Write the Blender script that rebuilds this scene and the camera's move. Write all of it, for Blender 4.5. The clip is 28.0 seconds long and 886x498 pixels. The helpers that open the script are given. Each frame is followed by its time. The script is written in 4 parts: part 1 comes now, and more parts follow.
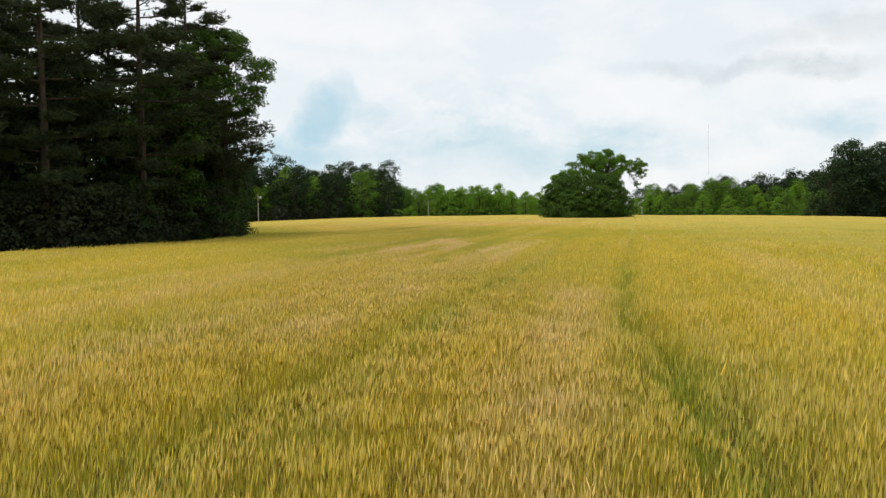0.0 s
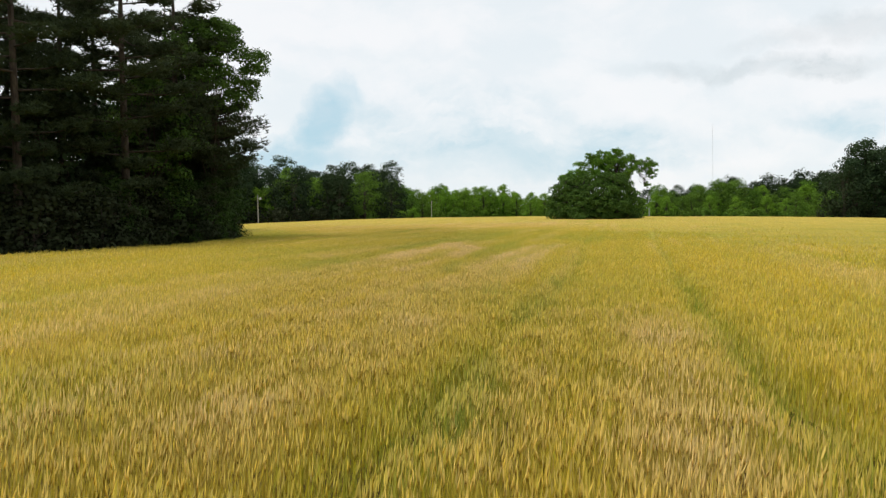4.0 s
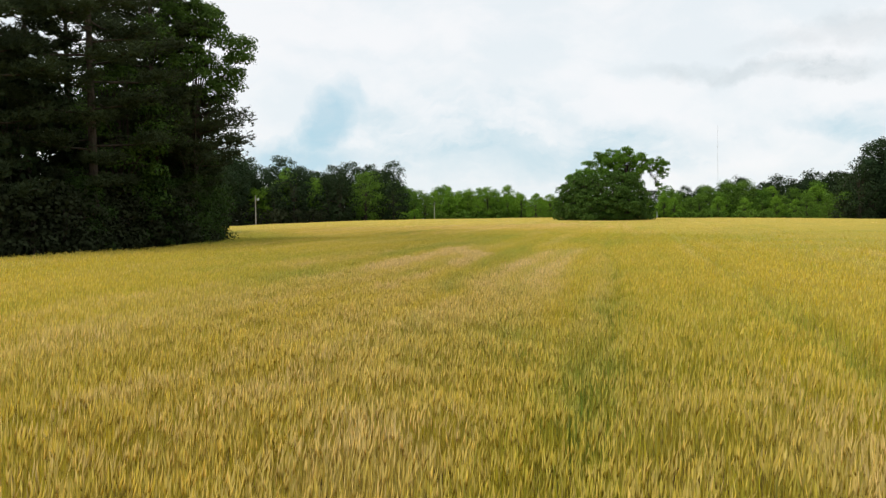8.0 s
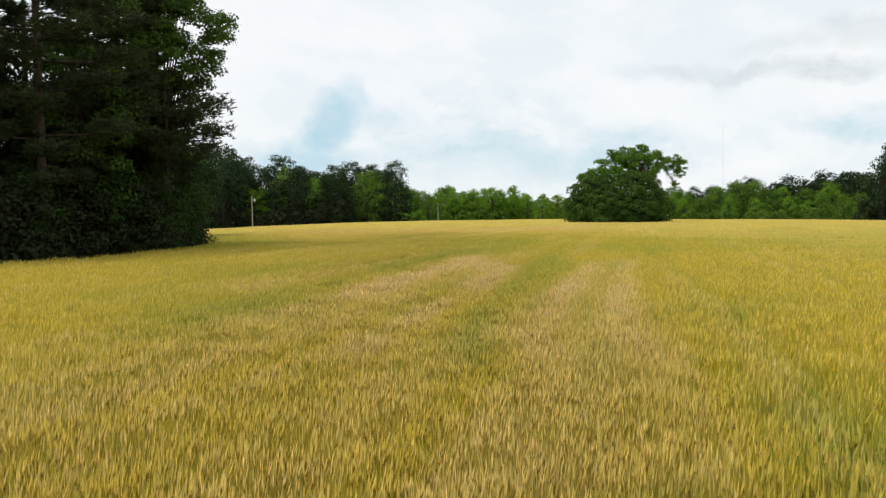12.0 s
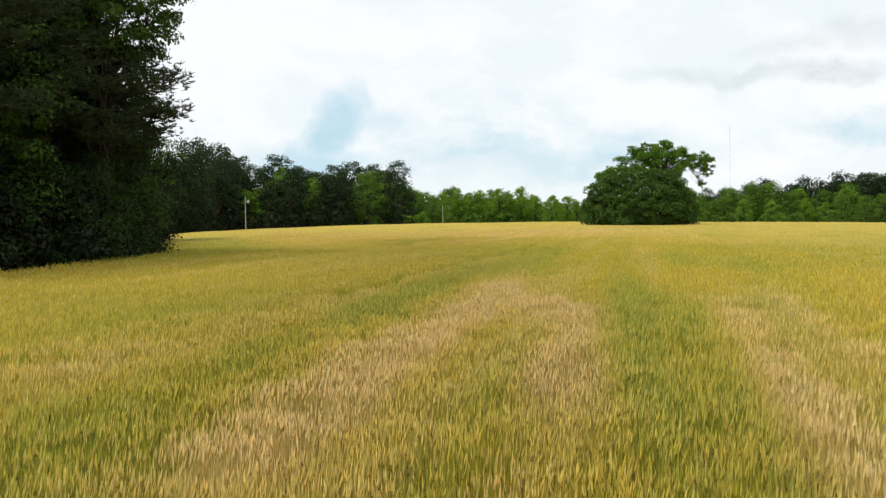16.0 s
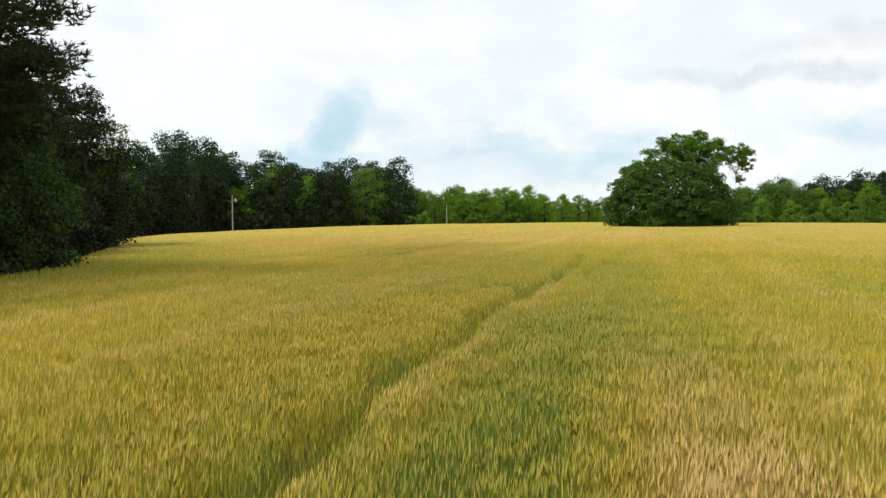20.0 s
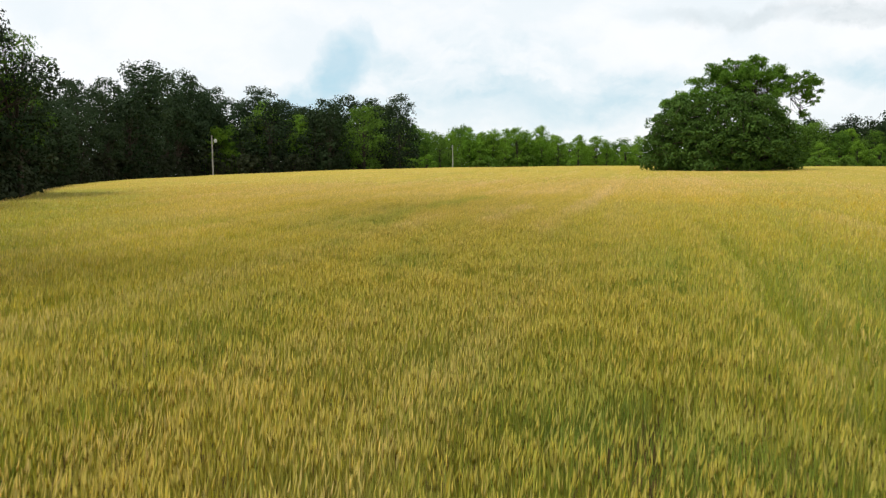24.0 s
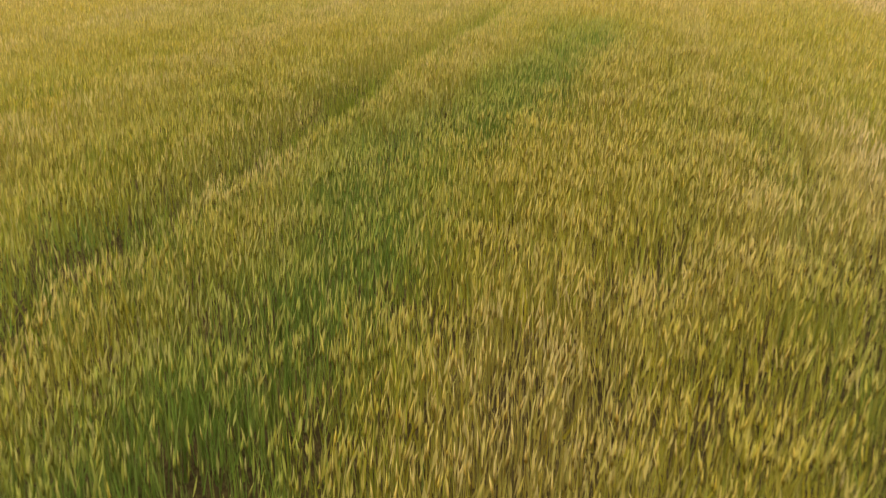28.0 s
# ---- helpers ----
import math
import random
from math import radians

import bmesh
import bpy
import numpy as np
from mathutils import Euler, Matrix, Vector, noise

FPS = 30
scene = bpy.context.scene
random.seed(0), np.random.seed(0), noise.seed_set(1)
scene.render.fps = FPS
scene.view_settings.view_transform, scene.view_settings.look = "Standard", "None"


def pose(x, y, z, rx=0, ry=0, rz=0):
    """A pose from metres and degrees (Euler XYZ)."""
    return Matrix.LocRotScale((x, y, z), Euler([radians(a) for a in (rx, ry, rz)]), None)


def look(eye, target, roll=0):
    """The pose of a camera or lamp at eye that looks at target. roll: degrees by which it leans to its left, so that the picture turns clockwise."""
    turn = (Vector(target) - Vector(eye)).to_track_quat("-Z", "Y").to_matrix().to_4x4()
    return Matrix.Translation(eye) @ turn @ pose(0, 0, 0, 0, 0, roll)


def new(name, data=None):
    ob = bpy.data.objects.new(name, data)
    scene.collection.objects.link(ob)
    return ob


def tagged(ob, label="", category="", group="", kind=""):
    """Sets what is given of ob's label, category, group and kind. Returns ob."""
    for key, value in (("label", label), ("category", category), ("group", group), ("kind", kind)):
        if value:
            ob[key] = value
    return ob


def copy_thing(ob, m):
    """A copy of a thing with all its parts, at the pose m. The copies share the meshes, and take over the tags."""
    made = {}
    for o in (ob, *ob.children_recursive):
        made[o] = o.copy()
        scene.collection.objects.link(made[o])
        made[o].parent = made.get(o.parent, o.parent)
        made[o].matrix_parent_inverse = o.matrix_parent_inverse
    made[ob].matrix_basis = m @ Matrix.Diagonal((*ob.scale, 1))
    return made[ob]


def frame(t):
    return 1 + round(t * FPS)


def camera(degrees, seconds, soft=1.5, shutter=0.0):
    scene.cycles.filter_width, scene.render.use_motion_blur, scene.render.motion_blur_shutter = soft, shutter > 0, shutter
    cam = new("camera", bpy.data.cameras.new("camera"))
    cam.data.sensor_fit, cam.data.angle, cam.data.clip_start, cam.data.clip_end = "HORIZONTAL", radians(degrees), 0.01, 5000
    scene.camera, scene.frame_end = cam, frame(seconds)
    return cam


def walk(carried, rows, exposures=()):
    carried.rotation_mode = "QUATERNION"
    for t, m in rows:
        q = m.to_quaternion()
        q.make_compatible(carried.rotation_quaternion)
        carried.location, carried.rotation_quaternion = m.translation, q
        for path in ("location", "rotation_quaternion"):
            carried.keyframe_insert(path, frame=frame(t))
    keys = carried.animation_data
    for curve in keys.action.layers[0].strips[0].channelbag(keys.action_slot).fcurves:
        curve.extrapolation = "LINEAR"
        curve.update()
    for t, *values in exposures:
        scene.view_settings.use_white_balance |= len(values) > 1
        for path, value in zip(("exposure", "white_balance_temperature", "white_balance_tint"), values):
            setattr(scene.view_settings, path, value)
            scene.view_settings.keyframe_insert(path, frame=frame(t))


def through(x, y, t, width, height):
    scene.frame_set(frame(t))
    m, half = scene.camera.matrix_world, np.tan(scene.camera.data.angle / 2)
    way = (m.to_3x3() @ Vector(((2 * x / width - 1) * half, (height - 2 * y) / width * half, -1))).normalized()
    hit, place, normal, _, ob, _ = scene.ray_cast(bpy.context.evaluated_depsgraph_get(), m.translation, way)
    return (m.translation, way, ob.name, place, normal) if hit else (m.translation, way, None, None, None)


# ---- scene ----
cam = camera(55.0, 28.0, 1.35, 0.08)
PATH = [
    (0, 0.228, 1.137, 2.419, 88.27, 0.80, 0.10),
    (0.5, 0.226, 1.832, 2.424, 88.28, 0.80, 0.12),
    (1, 0.164, 2.510, 2.432, 88.30, 0.81, 0.15),
    (1.5, 0.083, 3.188, 2.450, 88.33, 0.81, 0.17),
    (2, -0.031, 3.863, 2.465, 88.35, 0.81, 0.19),
    (2.5, -0.145, 4.525, 2.465, 88.35, 0.82, 0.22),
    (3, -0.149, 5.208, 2.460, 88.33, 0.82, 0.24),
    (3.5, -0.084, 5.937, 2.458, 88.35, 0.82, 0.27),
    (4, -0.027, 6.667, 2.444, 88.38, 0.83, 0.30),
    (4.5, 0.025, 7.410, 2.424, 88.41, 0.83, 0.33),
    (5, 0.071, 8.175, 2.403, 88.44, 0.83, 0.36),
    (5.5, 0.109, 8.973, 2.386, 88.46, 0.83, 0.39),
    (6, 0.136, 9.812, 2.379, 88.48, 0.84, 0.42),
    (6.5, 0.162, 10.691, 2.385, 88.49, 0.84, 0.45),
    (7, 0.145, 11.629, 2.407, 88.51, 0.84, 0.48),
    (7.5, 0.107, 12.614, 2.433, 88.52, 0.84, 0.51),
    (8, 0.082, 13.598, 2.446, 88.49, 0.84, 0.54),
    (8.5, 0.107, 14.578, 2.469, 88.52, 0.84, 0.56),
    (9, 0.042, 15.597, 2.490, 88.54, 0.84, 0.59),
    (9.5, -0.070, 16.659, 2.499, 88.53, 0.84, 0.62),
    (10, -0.119, 17.772, 2.519, 88.54, 0.84, 0.64),
    (10.5, -0.185, 18.996, 2.537, 88.55, 0.84, 0.67),
    (11, -0.180, 20.254, 2.554, 88.56, 0.84, 0.70),
    (11.5, -0.210, 21.564, 2.569, 88.56, 0.84, 0.72),
    (12, -0.256, 22.965, 2.593, 88.58, 0.84, 0.75),
    (12.5, -0.291, 24.418, 2.616, 88.60, 0.84, 0.79),
    (13, -0.304, 25.943, 2.646, 88.62, 0.83, 0.82),
    (13.5, -0.314, 27.532, 2.679, 88.64, 0.83, 0.86),
    (14, -0.340, 29.179, 2.712, 88.66, 0.83, 0.89),
    (14.5, -0.406, 30.878, 2.739, 88.68, 0.82, 0.92),
    (15, -0.536, 32.626, 2.752, 88.72, 0.82, 0.95),
    (15.5, -0.655, 34.428, 2.749, 88.74, 0.82, 0.98),
    (16, -0.795, 36.337, 2.747, 88.75, 0.81, 1.00),
    (16.5, -0.935, 38.295, 2.743, 88.73, 0.81, 1.02),
    (17, -1.088, 40.320, 2.758, 88.71, 0.81, 1.03),
    (17.5, -1.252, 42.436, 2.802, 88.73, 0.80, 1.04),
    (18, -1.389, 44.586, 2.853, 88.73, 0.80, 1.05),
    (18.5, -1.479, 46.744, 2.901, 88.74, 0.79, 1.07),
    (19, -1.539, 48.921, 2.945, 88.75, 0.79, 1.09),
    (19.5, -1.592, 51.155, 2.983, 88.75, 0.78, 1.09),
    (20, -1.660, 53.430, 3.017, 88.77, 0.78, 1.11),
    (20.5, -1.753, 55.742, 3.045, 88.79, 0.78, 1.12),
    (21, -1.838, 58.065, 3.063, 88.79, 0.77, 1.15),
    (21.5, -1.905, 60.415, 3.075, 88.79, 0.77, 1.18),
    (22, -1.962, 62.892, 3.083, 88.48, 0.77, 1.22),
    (22.5, -2.021, 65.492, 3.093, 87.87, 0.76, 1.27),
    (23, -2.093, 68.214, 3.111, 86.99, 0.76, 1.31),
    (23.5, -2.186, 71.052, 3.144, 85.98, 0.76, 1.36),
    (24, -2.310, 74.002, 3.199, 84.99, 0.76, 1.41),
    (24.5, -2.429, 77.020, 3.273, 83.95, 0.76, 1.45),
    (25, -2.552, 80.089, 3.366, 82.93, 0.76, 1.49),
    (25.5, -2.733, 83.194, 3.465, 80.99, 0.76, 1.54),
    (26, -2.938, 86.415, 3.571, 78.75, 0.76, 1.57),
    (26.5, -3.119, 89.763, 3.676, 76.54, 0.76, 1.60),
    (27, -3.318, 93.239, 3.776, 74.29, 0.76, 1.62),
    (27.5, -3.492, 96.711, 3.879, 71.94, 0.77, 1.65),
    (28, -3.758, 100.063, 3.977, 68.42, 0.77, 1.68),
]
walk(cam, [(t, pose(*row)) for t, *row in PATH], exposures=[(0, -0.10), (10, -0.09), (18, 0.02), (23, 0.02), (26, -0.06), (28, 0.03)])

# ---------------------------------------------------------------- world and sun
world = bpy.data.worlds.new("world")
scene.world = world
world.use_nodes = True
wn, wl = world.node_tree.nodes, world.node_tree.links
wn.clear()


def wnode(kind, **values):
    n = wn.new(kind)
    for key, value in values.items():
        n.inputs[key].default_value = value
    return n


def wmath(op, a, b=None, clamp=False):
    n = wn.new("ShaderNodeMath")
    n.operation, n.use_clamp = op, clamp
    for i, v in enumerate((a, b)):
        if v is None:
            continue
        if isinstance(v, (int, float)):
            n.inputs[i].default_value = v
        else:
            wl.new(v, n.inputs[i])
    return n.outputs[0]


def wmix(fac, a, b):
    n = wn.new("ShaderNodeMix")
    n.data_type = "RGBA"
    for i, v in ((0, fac), (6, a), (7, b)):
        if isinstance(v, (float, tuple)):
            n.inputs[i].default_value = v
        else:
            wl.new(v, n.inputs[i])
    return n.outputs[2]


SUN_ELEVATION, SUN_AZIMUTH = 60.0, -95.0      # degrees above the horizon, and east of straight ahead
sky = wn.new("ShaderNodeTexSky")
sky.sky_type, sky.sun_disc = "NISHITA", False
sky.sun_elevation, sky.sun_rotation = radians(SUN_ELEVATION), radians(SUN_AZIMUTH)
coord = wn.new("ShaderNodeTexCoord")
way = coord.outputs["Generated"]
sep = wn.new("ShaderNodeSeparateXYZ")
wl.new(way, sep.inputs[0])
# bent directions for ragged cloud edges
def bent(scale, amount):
    n = wnode("ShaderNodeTexNoise", Scale=scale, Detail=7.0, Roughness=0.62)
    wl.new(way, n.inputs["Vector"])
    c = wn.new("ShaderNodeVectorMath")
    c.operation = "SUBTRACT"
    c.inputs[1].default_value = (0.5, 0.5, 0.5)
    wl.new(n.outputs["Color"], c.inputs[0])
    k = wn.new("ShaderNodeVectorMath")
    k.operation = "MULTIPLY_ADD"
    k.inputs[1].default_value = (amount, amount, amount)
    wl.new(c.outputs[0], k.inputs[0])
    wl.new(way, k.inputs[2])
    return k.outputs[0]


ragged = wn.new("ShaderNodeSeparateXYZ")
wl.new(bent(9.0, 0.085), ragged.inputs[0])
azimuth_of = wmath("ARCTAN2", ragged.outputs[0], ragged.outputs[1])
elevation_of = wmath("ARCSINE", ragged.outputs[2])
stretch = wn.new("ShaderNodeMapping")
stretch.inputs["Scale"].default_value = (1.0, 1.0, 2.2)
wl.new(bent(5.0, 0.10), stretch.inputs["Vector"])
layer = wnode("ShaderNodeTexNoise", Scale=5.0, Detail=6.0, Roughness=0.55)
wl.new(stretch.outputs[0], layer.inputs["Vector"])
fine = wnode("ShaderNodeTexNoise", Scale=11.0, Detail=8.0, Roughness=0.6)
wl.new(stretch.outputs[0], fine.inputs["Vector"])


def patch(azimuth, elevation, width, height, lean=0.0):
    """A soft ragged patch of the sky round one direction: 1 in its middle, 0 outside (degrees)."""
    dy = wmath("SUBTRACT", elevation_of, radians(elevation))
    dx = wmath("SUBTRACT", wmath("SUBTRACT", azimuth_of, radians(azimuth)), wmath("MULTIPLY", dy, lean))
    dx, dy = wmath("DIVIDE", dx, radians(width)), wmath("DIVIDE", dy, radians(height))
    d = wmath("SQRT", wmath("ADD", wmath("MULTIPLY", dx, dx), wmath("MULTIPLY", dy, dy)))
    return wmath("MULTIPLY", wmath("SUBTRACT", 1.3, d, clamp=True), 1.2, clamp=True)


def most(a, b):
    return wmath("MAXIMUM", a, b)


def times(a, b):
    return wmath("MULTIPLY", a, b)


blue_gap = most(patch(-8.0, 6.9, 1.5, 2.5, 0.45), most(times(patch(-10.5, 4.4, 4.2, 1.4), 0.9), times(patch(-6.2, 8.9, 1.0, 1.4, -0.3), 0.5)))
pale_gap = most(patch(0.5, 6.4, 8.5, 2.4, 0.6), most(patch(10.5, 5.0, 9.0, 1.6), patch(25.5, 6.0, 4.0, 1.0)))
def ramp(value, low, high):
    n = wn.new("ShaderNodeMapRange")
    n.interpolation_type = "SMOOTHSTEP"
    n.inputs["From Min"].default_value, n.inputs["From Max"].default_value = low, high
    wl.new(value, n.inputs["Value"])
    return n.outputs[0]


veil = ramp(layer.outputs["Fac"], 0.40, 0.60)
wisps = ramp(fine.outputs["Fac"], 0.36, 0.66)
grey = most(times(patch(24.0, 9.2, 2.6, 0.7), 0.85), most(times(patch(18.5, 9.7, 7.0, 0.6), 0.45), times(patch(25.0, 11.4, 6.0, 0.8, 2.0), 0.35)))
grey = times(grey, wmath("ADD", times(wisps, 0.6), 0.4))
blue = wmix(fine.outputs["Fac"], (0.30, 0.60, 0.78, 1.0), (0.66, 0.90, 1.0, 1.0))
white = wmix(fine.outputs["Fac"], (1.04, 1.08, 1.10, 1.0), (1.12, 1.11, 1.12, 1.0))
cloud = wmix(times(veil, 0.36), white, (0.76, 0.91, 0.98, 1.0))
cloud = wmix(times(pale_gap, wmath("ADD", times(veil, 0.55), times(wisps, 0.40))), cloud, (0.62, 0.83, 0.93, 1.0))
cloud = wmix(times(blue_gap, wmath("ADD", times(wisps, 0.35), 0.60)), cloud, blue)
cloud = wmix(times(grey, 0.70), cloud, (0.46, 0.55, 0.58, 1.0))
clear = wn.new("ShaderNodeVectorMath")
clear.operation = "SCALE"
clear.inputs["Scale"].default_value = 0.08
wl.new(sky.outputs[0], clear.inputs[0])
total = wmix(0.88, clear.outputs[0], cloud)
back = wnode("ShaderNodeBackground", Strength=1.0)
wl.new(total, back.inputs["Color"])
wout = wn.new("ShaderNodeOutputWorld")
wl.new(back.outputs[0], wout.inputs["Surface"])

sun = new("sun", bpy.data.lights.new("sun", "SUN"))
sun.data.energy, sun.data.angle, sun.data.color = 3.4, radians(14), (1.0, 0.95, 0.86)
a, e = radians(SUN_AZIMUTH), radians(SUN_ELEVATION)
sun.matrix_basis = look((math.sin(a) * math.cos(e) * 100, math.cos(a) * math.cos(e) * 100, math.sin(e) * 100), (0, 0, 0))


# ---------------------------------------------------------------- materials
def material(name, rough=0.7, spec=0.3):
    m = bpy.data.materials.new(name)
    m.use_nodes = True
    b = m.node_tree.nodes["Principled BSDF"]
    b.inputs["Roughness"].default_value = rough
    b.inputs["Specular IOR Level"].default_value = spec
    return m, m.node_tree.nodes, m.node_tree.links, b


def mixed(nodes, links, fac, a, b, mode="MIX"):
    n = nodes.new("ShaderNodeMix")
    n.data_type, n.blend_type = "RGBA", mode
    for i, v in ((0, fac), (6, a), (7, b)):
        if isinstance(v, (float, int)):
            n.inputs[i].default_value = v
        elif isinstance(v, tuple):
            n.inputs[i].default_value = (*v, 1.0)
        else:
            links.new(v, n.inputs[i])
    return n.outputs[2]


def noisy(nodes, links, scale, detail=4.0, rough=0.55, low=0.35, high=0.65, stretch=(1, 1, 1)):
    """Noise over the place in metres, spread to 0..1."""
    g = nodes.new("ShaderNodeNewGeometry")
    mp = nodes.new("ShaderNodeMapping")
    mp.inputs["Scale"].default_value = stretch
    n = nodes.new("ShaderNodeTexNoise")
    n.inputs["Scale"].default_value, n.inputs["Detail"].default_value, n.inputs["Roughness"].default_value = scale, detail, rough
    r = nodes.new("ShaderNodeMapRange")
    r.inputs["From Min"].default_value, r.inputs["From Max"].default_value = low, high
    links.new(g.outputs["Position"], mp.inputs["Vector"])
    links.new(mp.outputs[0], n.inputs["Vector"])
    links.new(n.outputs["Fac"], r.inputs["Value"])
    return r.outputs[0]


def leafy(m, nodes, links, b, colour, through):
    """Leaves let part of the light through."""
    links.new(colour, b.inputs["Base Color"])
    tr = nodes.new("ShaderNodeBsdfTranslucent")
    links.new(colour, tr.inputs["Color"])
    mx = nodes.new("ShaderNodeMixShader")
    mx.inputs[0].default_value = through
    links.new(b.outputs[0], mx.inputs[1])
    links.new(tr.outputs[0], mx.inputs[2])
    links.new(mx.outputs[0], nodes["Material Output"].inputs["Surface"])


def foliage(name, dark, light, odd, through=0.25):
    m, nodes, links, b = material(name, 0.75, 0.12)
    g = nodes.new("ShaderNodeNewGeometry")
    o = nodes.new("ShaderNodeObjectInfo")
    c = mixed(nodes, links, g.outputs["Random Per Island"], dark, light)
    c = mixed(nodes, links, noisy(nodes, links, 0.6, 4.0), mixed(nodes, links, 0.45, c, tuple(0.55 * v for v in dark)), mixed(nodes, links, 0.6, c, tuple(1.15 * v for v in light)))
    half = nodes.new("ShaderNodeMath")
    half.operation = "MULTIPLY"
    half.inputs[1].default_value = 0.75
    links.new(o.outputs["Random"], half.inputs[0])
    c = mixed(nodes, links, half.outputs[0], c, mixed(nodes, links, 0.6, c, odd))
    leafy(m, nodes, links, b, c, through)
    return m


def crop(name, gold, green, pale, through=0.25, spread=0.5):
    """Wheat: gold where ripe, green where late, pale where dried out, after the two ripeness attributes."""
    m, nodes, links, b = material(name, 0.7, 0.12)
    ag, ap = nodes.new("ShaderNodeAttribute"), nodes.new("ShaderNodeAttribute")
    ag.attribute_name, ap.attribute_name = "late", "dry"
    c = mixed(nodes, links, ag.outputs["Fac"], gold, green)
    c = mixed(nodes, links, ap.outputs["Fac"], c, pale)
    g = nodes.new("ShaderNodeNewGeometry")
    ramp = nodes.new("ShaderNodeMapRange")
    ramp.inputs["To Min"].default_value, ramp.inputs["To Max"].default_value = 1.0 - spread, 1.0 + spread
    links.new(g.outputs["Random Per Island"], ramp.inputs["Value"])
    sc = nodes.new("ShaderNodeVectorMath")
    sc.operation = "SCALE"
    links.new(c, sc.inputs[0])
    links.new(ramp.outputs[0], sc.inputs["Scale"])
    leafy(m, nodes, links, b, sc.outputs[0], through)
    return m


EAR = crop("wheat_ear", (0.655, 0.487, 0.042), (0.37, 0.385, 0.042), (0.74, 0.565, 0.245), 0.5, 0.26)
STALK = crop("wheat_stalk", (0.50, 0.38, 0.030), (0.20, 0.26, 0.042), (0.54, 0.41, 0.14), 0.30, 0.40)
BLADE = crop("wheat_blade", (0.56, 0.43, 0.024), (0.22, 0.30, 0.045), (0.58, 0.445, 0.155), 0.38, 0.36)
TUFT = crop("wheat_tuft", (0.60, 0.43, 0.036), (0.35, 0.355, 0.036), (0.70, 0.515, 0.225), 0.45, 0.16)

UNDER, nodes, links, b = material("wheat_understory", 0.9, 0.1)
ag = nodes.new("ShaderNodeAttribute")
ag.attribute_name = "late"
c = mixed(nodes, links, ag.outputs["Fac"], (0.55, 0.405, 0.065), (0.33, 0.33, 0.045))
c = mixed(nodes, links, noisy(nodes, links, 9.0, 5.0), c, mixed(nodes, links, 0.35, c, (0.16, 0.10, 0.03)))
links.new(c, b.inputs["Base Color"])
bump = nodes.new("ShaderNodeBump")
bump.inputs["Strength"].default_value, bump.inputs["Distance"].default_value = 0.8, 0.12
links.new(noisy(nodes, links, 14.0, 5.0, 0.65, 0.3, 0.7), bump.inputs["Height"])
links.new(bump.outputs[0], b.inputs["Normal"])

GRASS, nodes, links, b = material("meadow", 0.9, 0.1)
c = mixed(nodes, links, noisy(nodes, links, 0.08, 5.0), (0.07, 0.10, 0.025), (0.17, 0.16, 0.05))
c = mixed(nodes, links, noisy(nodes, links, 3.0, 5.0), c, mixed(nodes, links, 0.5, c, (0.05, 0.05, 0.02)))
links.new(c, b.inputs["Base Color"])

SOIL, nodes, links, b = material("field_soil", 0.95, 0.1)
c = mixed(nodes, links, noisy(nodes, links, 2.5, 5.0), (0.055, 0.036, 0.013), (0.098, 0.064, 0.022))
c = mixed(nodes, links, noisy(nodes, links, 22.0, 4.0), c, mixed(nodes, links, 0.4, c, (0.24, 0.17, 0.05)))
links.new(c, b.inputs["Base Color"])
bump = nodes.new("ShaderNodeBump")
bump.inputs["Strength"].default_value, bump.inputs["Distance"].default_value = 0.9, 0.05
links.new(noisy(nodes, links, 18.0, 5.0, 0.65, 0.3, 0.7), bump.inputs["Height"])
links.new(bump.outputs[0], b.inputs["Normal"])

PINE = foliage("pine_needles", (0.027, 0.042, 0.018), (0.046, 0.064, 0.026), (0.050, 0.062, 0.026), 0.15)
FARPINE = foliage("far_pine_needles", (0.020, 0.042, 0.018), (0.036, 0.066, 0.026), (0.046, 0.068, 0.026), 0.15)
DARK = foliage("dark_leaves", (0.038, 0.086, 0.014), (0.074, 0.145, 0.024), (0.085, 0.130, 0.022), 0.22)
OAK = foliage("oak_leaves", (0.070, 0.160, 0.015), (0.130, 0.255, 0.028), (0.135, 0.235, 0.028), 0.45)
MID = foliage("green_leaves", (0.060, 0.135, 0.014), (0.105, 0.205, 0.024), (0.140, 0.215, 0.026), 0.36)
BRIGHT = foliage("fresh_leaves", (0.095, 0.205, 0.016), (0.170, 0.320, 0.028), (0.190, 0.300, 0.030), 0.42)

# dark_leaves turned down, with the shade at the wood's foot in the colour
EDGE_SHADE = foliage("edge_shade_leaves", (0.024, 0.052, 0.011), (0.046, 0.090, 0.017), (0.052, 0.084, 0.017), 0.20)
# darker than any leaf there: the wood's shaded face is painted in
WOOD_SHADE = foliage("wood_shade_leaves", (0.012, 0.025, 0.009), (0.022, 0.042, 0.014), (0.030, 0.050, 0.014), 0.12)
# near-black leaves: the shade inside the wood is put into this colour
GLOOM = foliage("shade_tinted_leaves", (0.019, 0.027, 0.011), (0.031, 0.042, 0.016), (0.036, 0.042, 0.017), 0.12)

BARK, nodes, links, b = material("bark", 0.9, 0.1)
c = mixed(nodes, links, noisy(nodes, links, 6.0, 5.0, 0.6, 0.3, 0.7, (1, 1, 0.25)), (0.028, 0.022, 0.017), (0.085, 0.068, 0.052))
links.new(c, b.inputs["Base Color"])

POLEWOOD, nodes, links, b = material("weathered_pole", 0.85, 0.2)
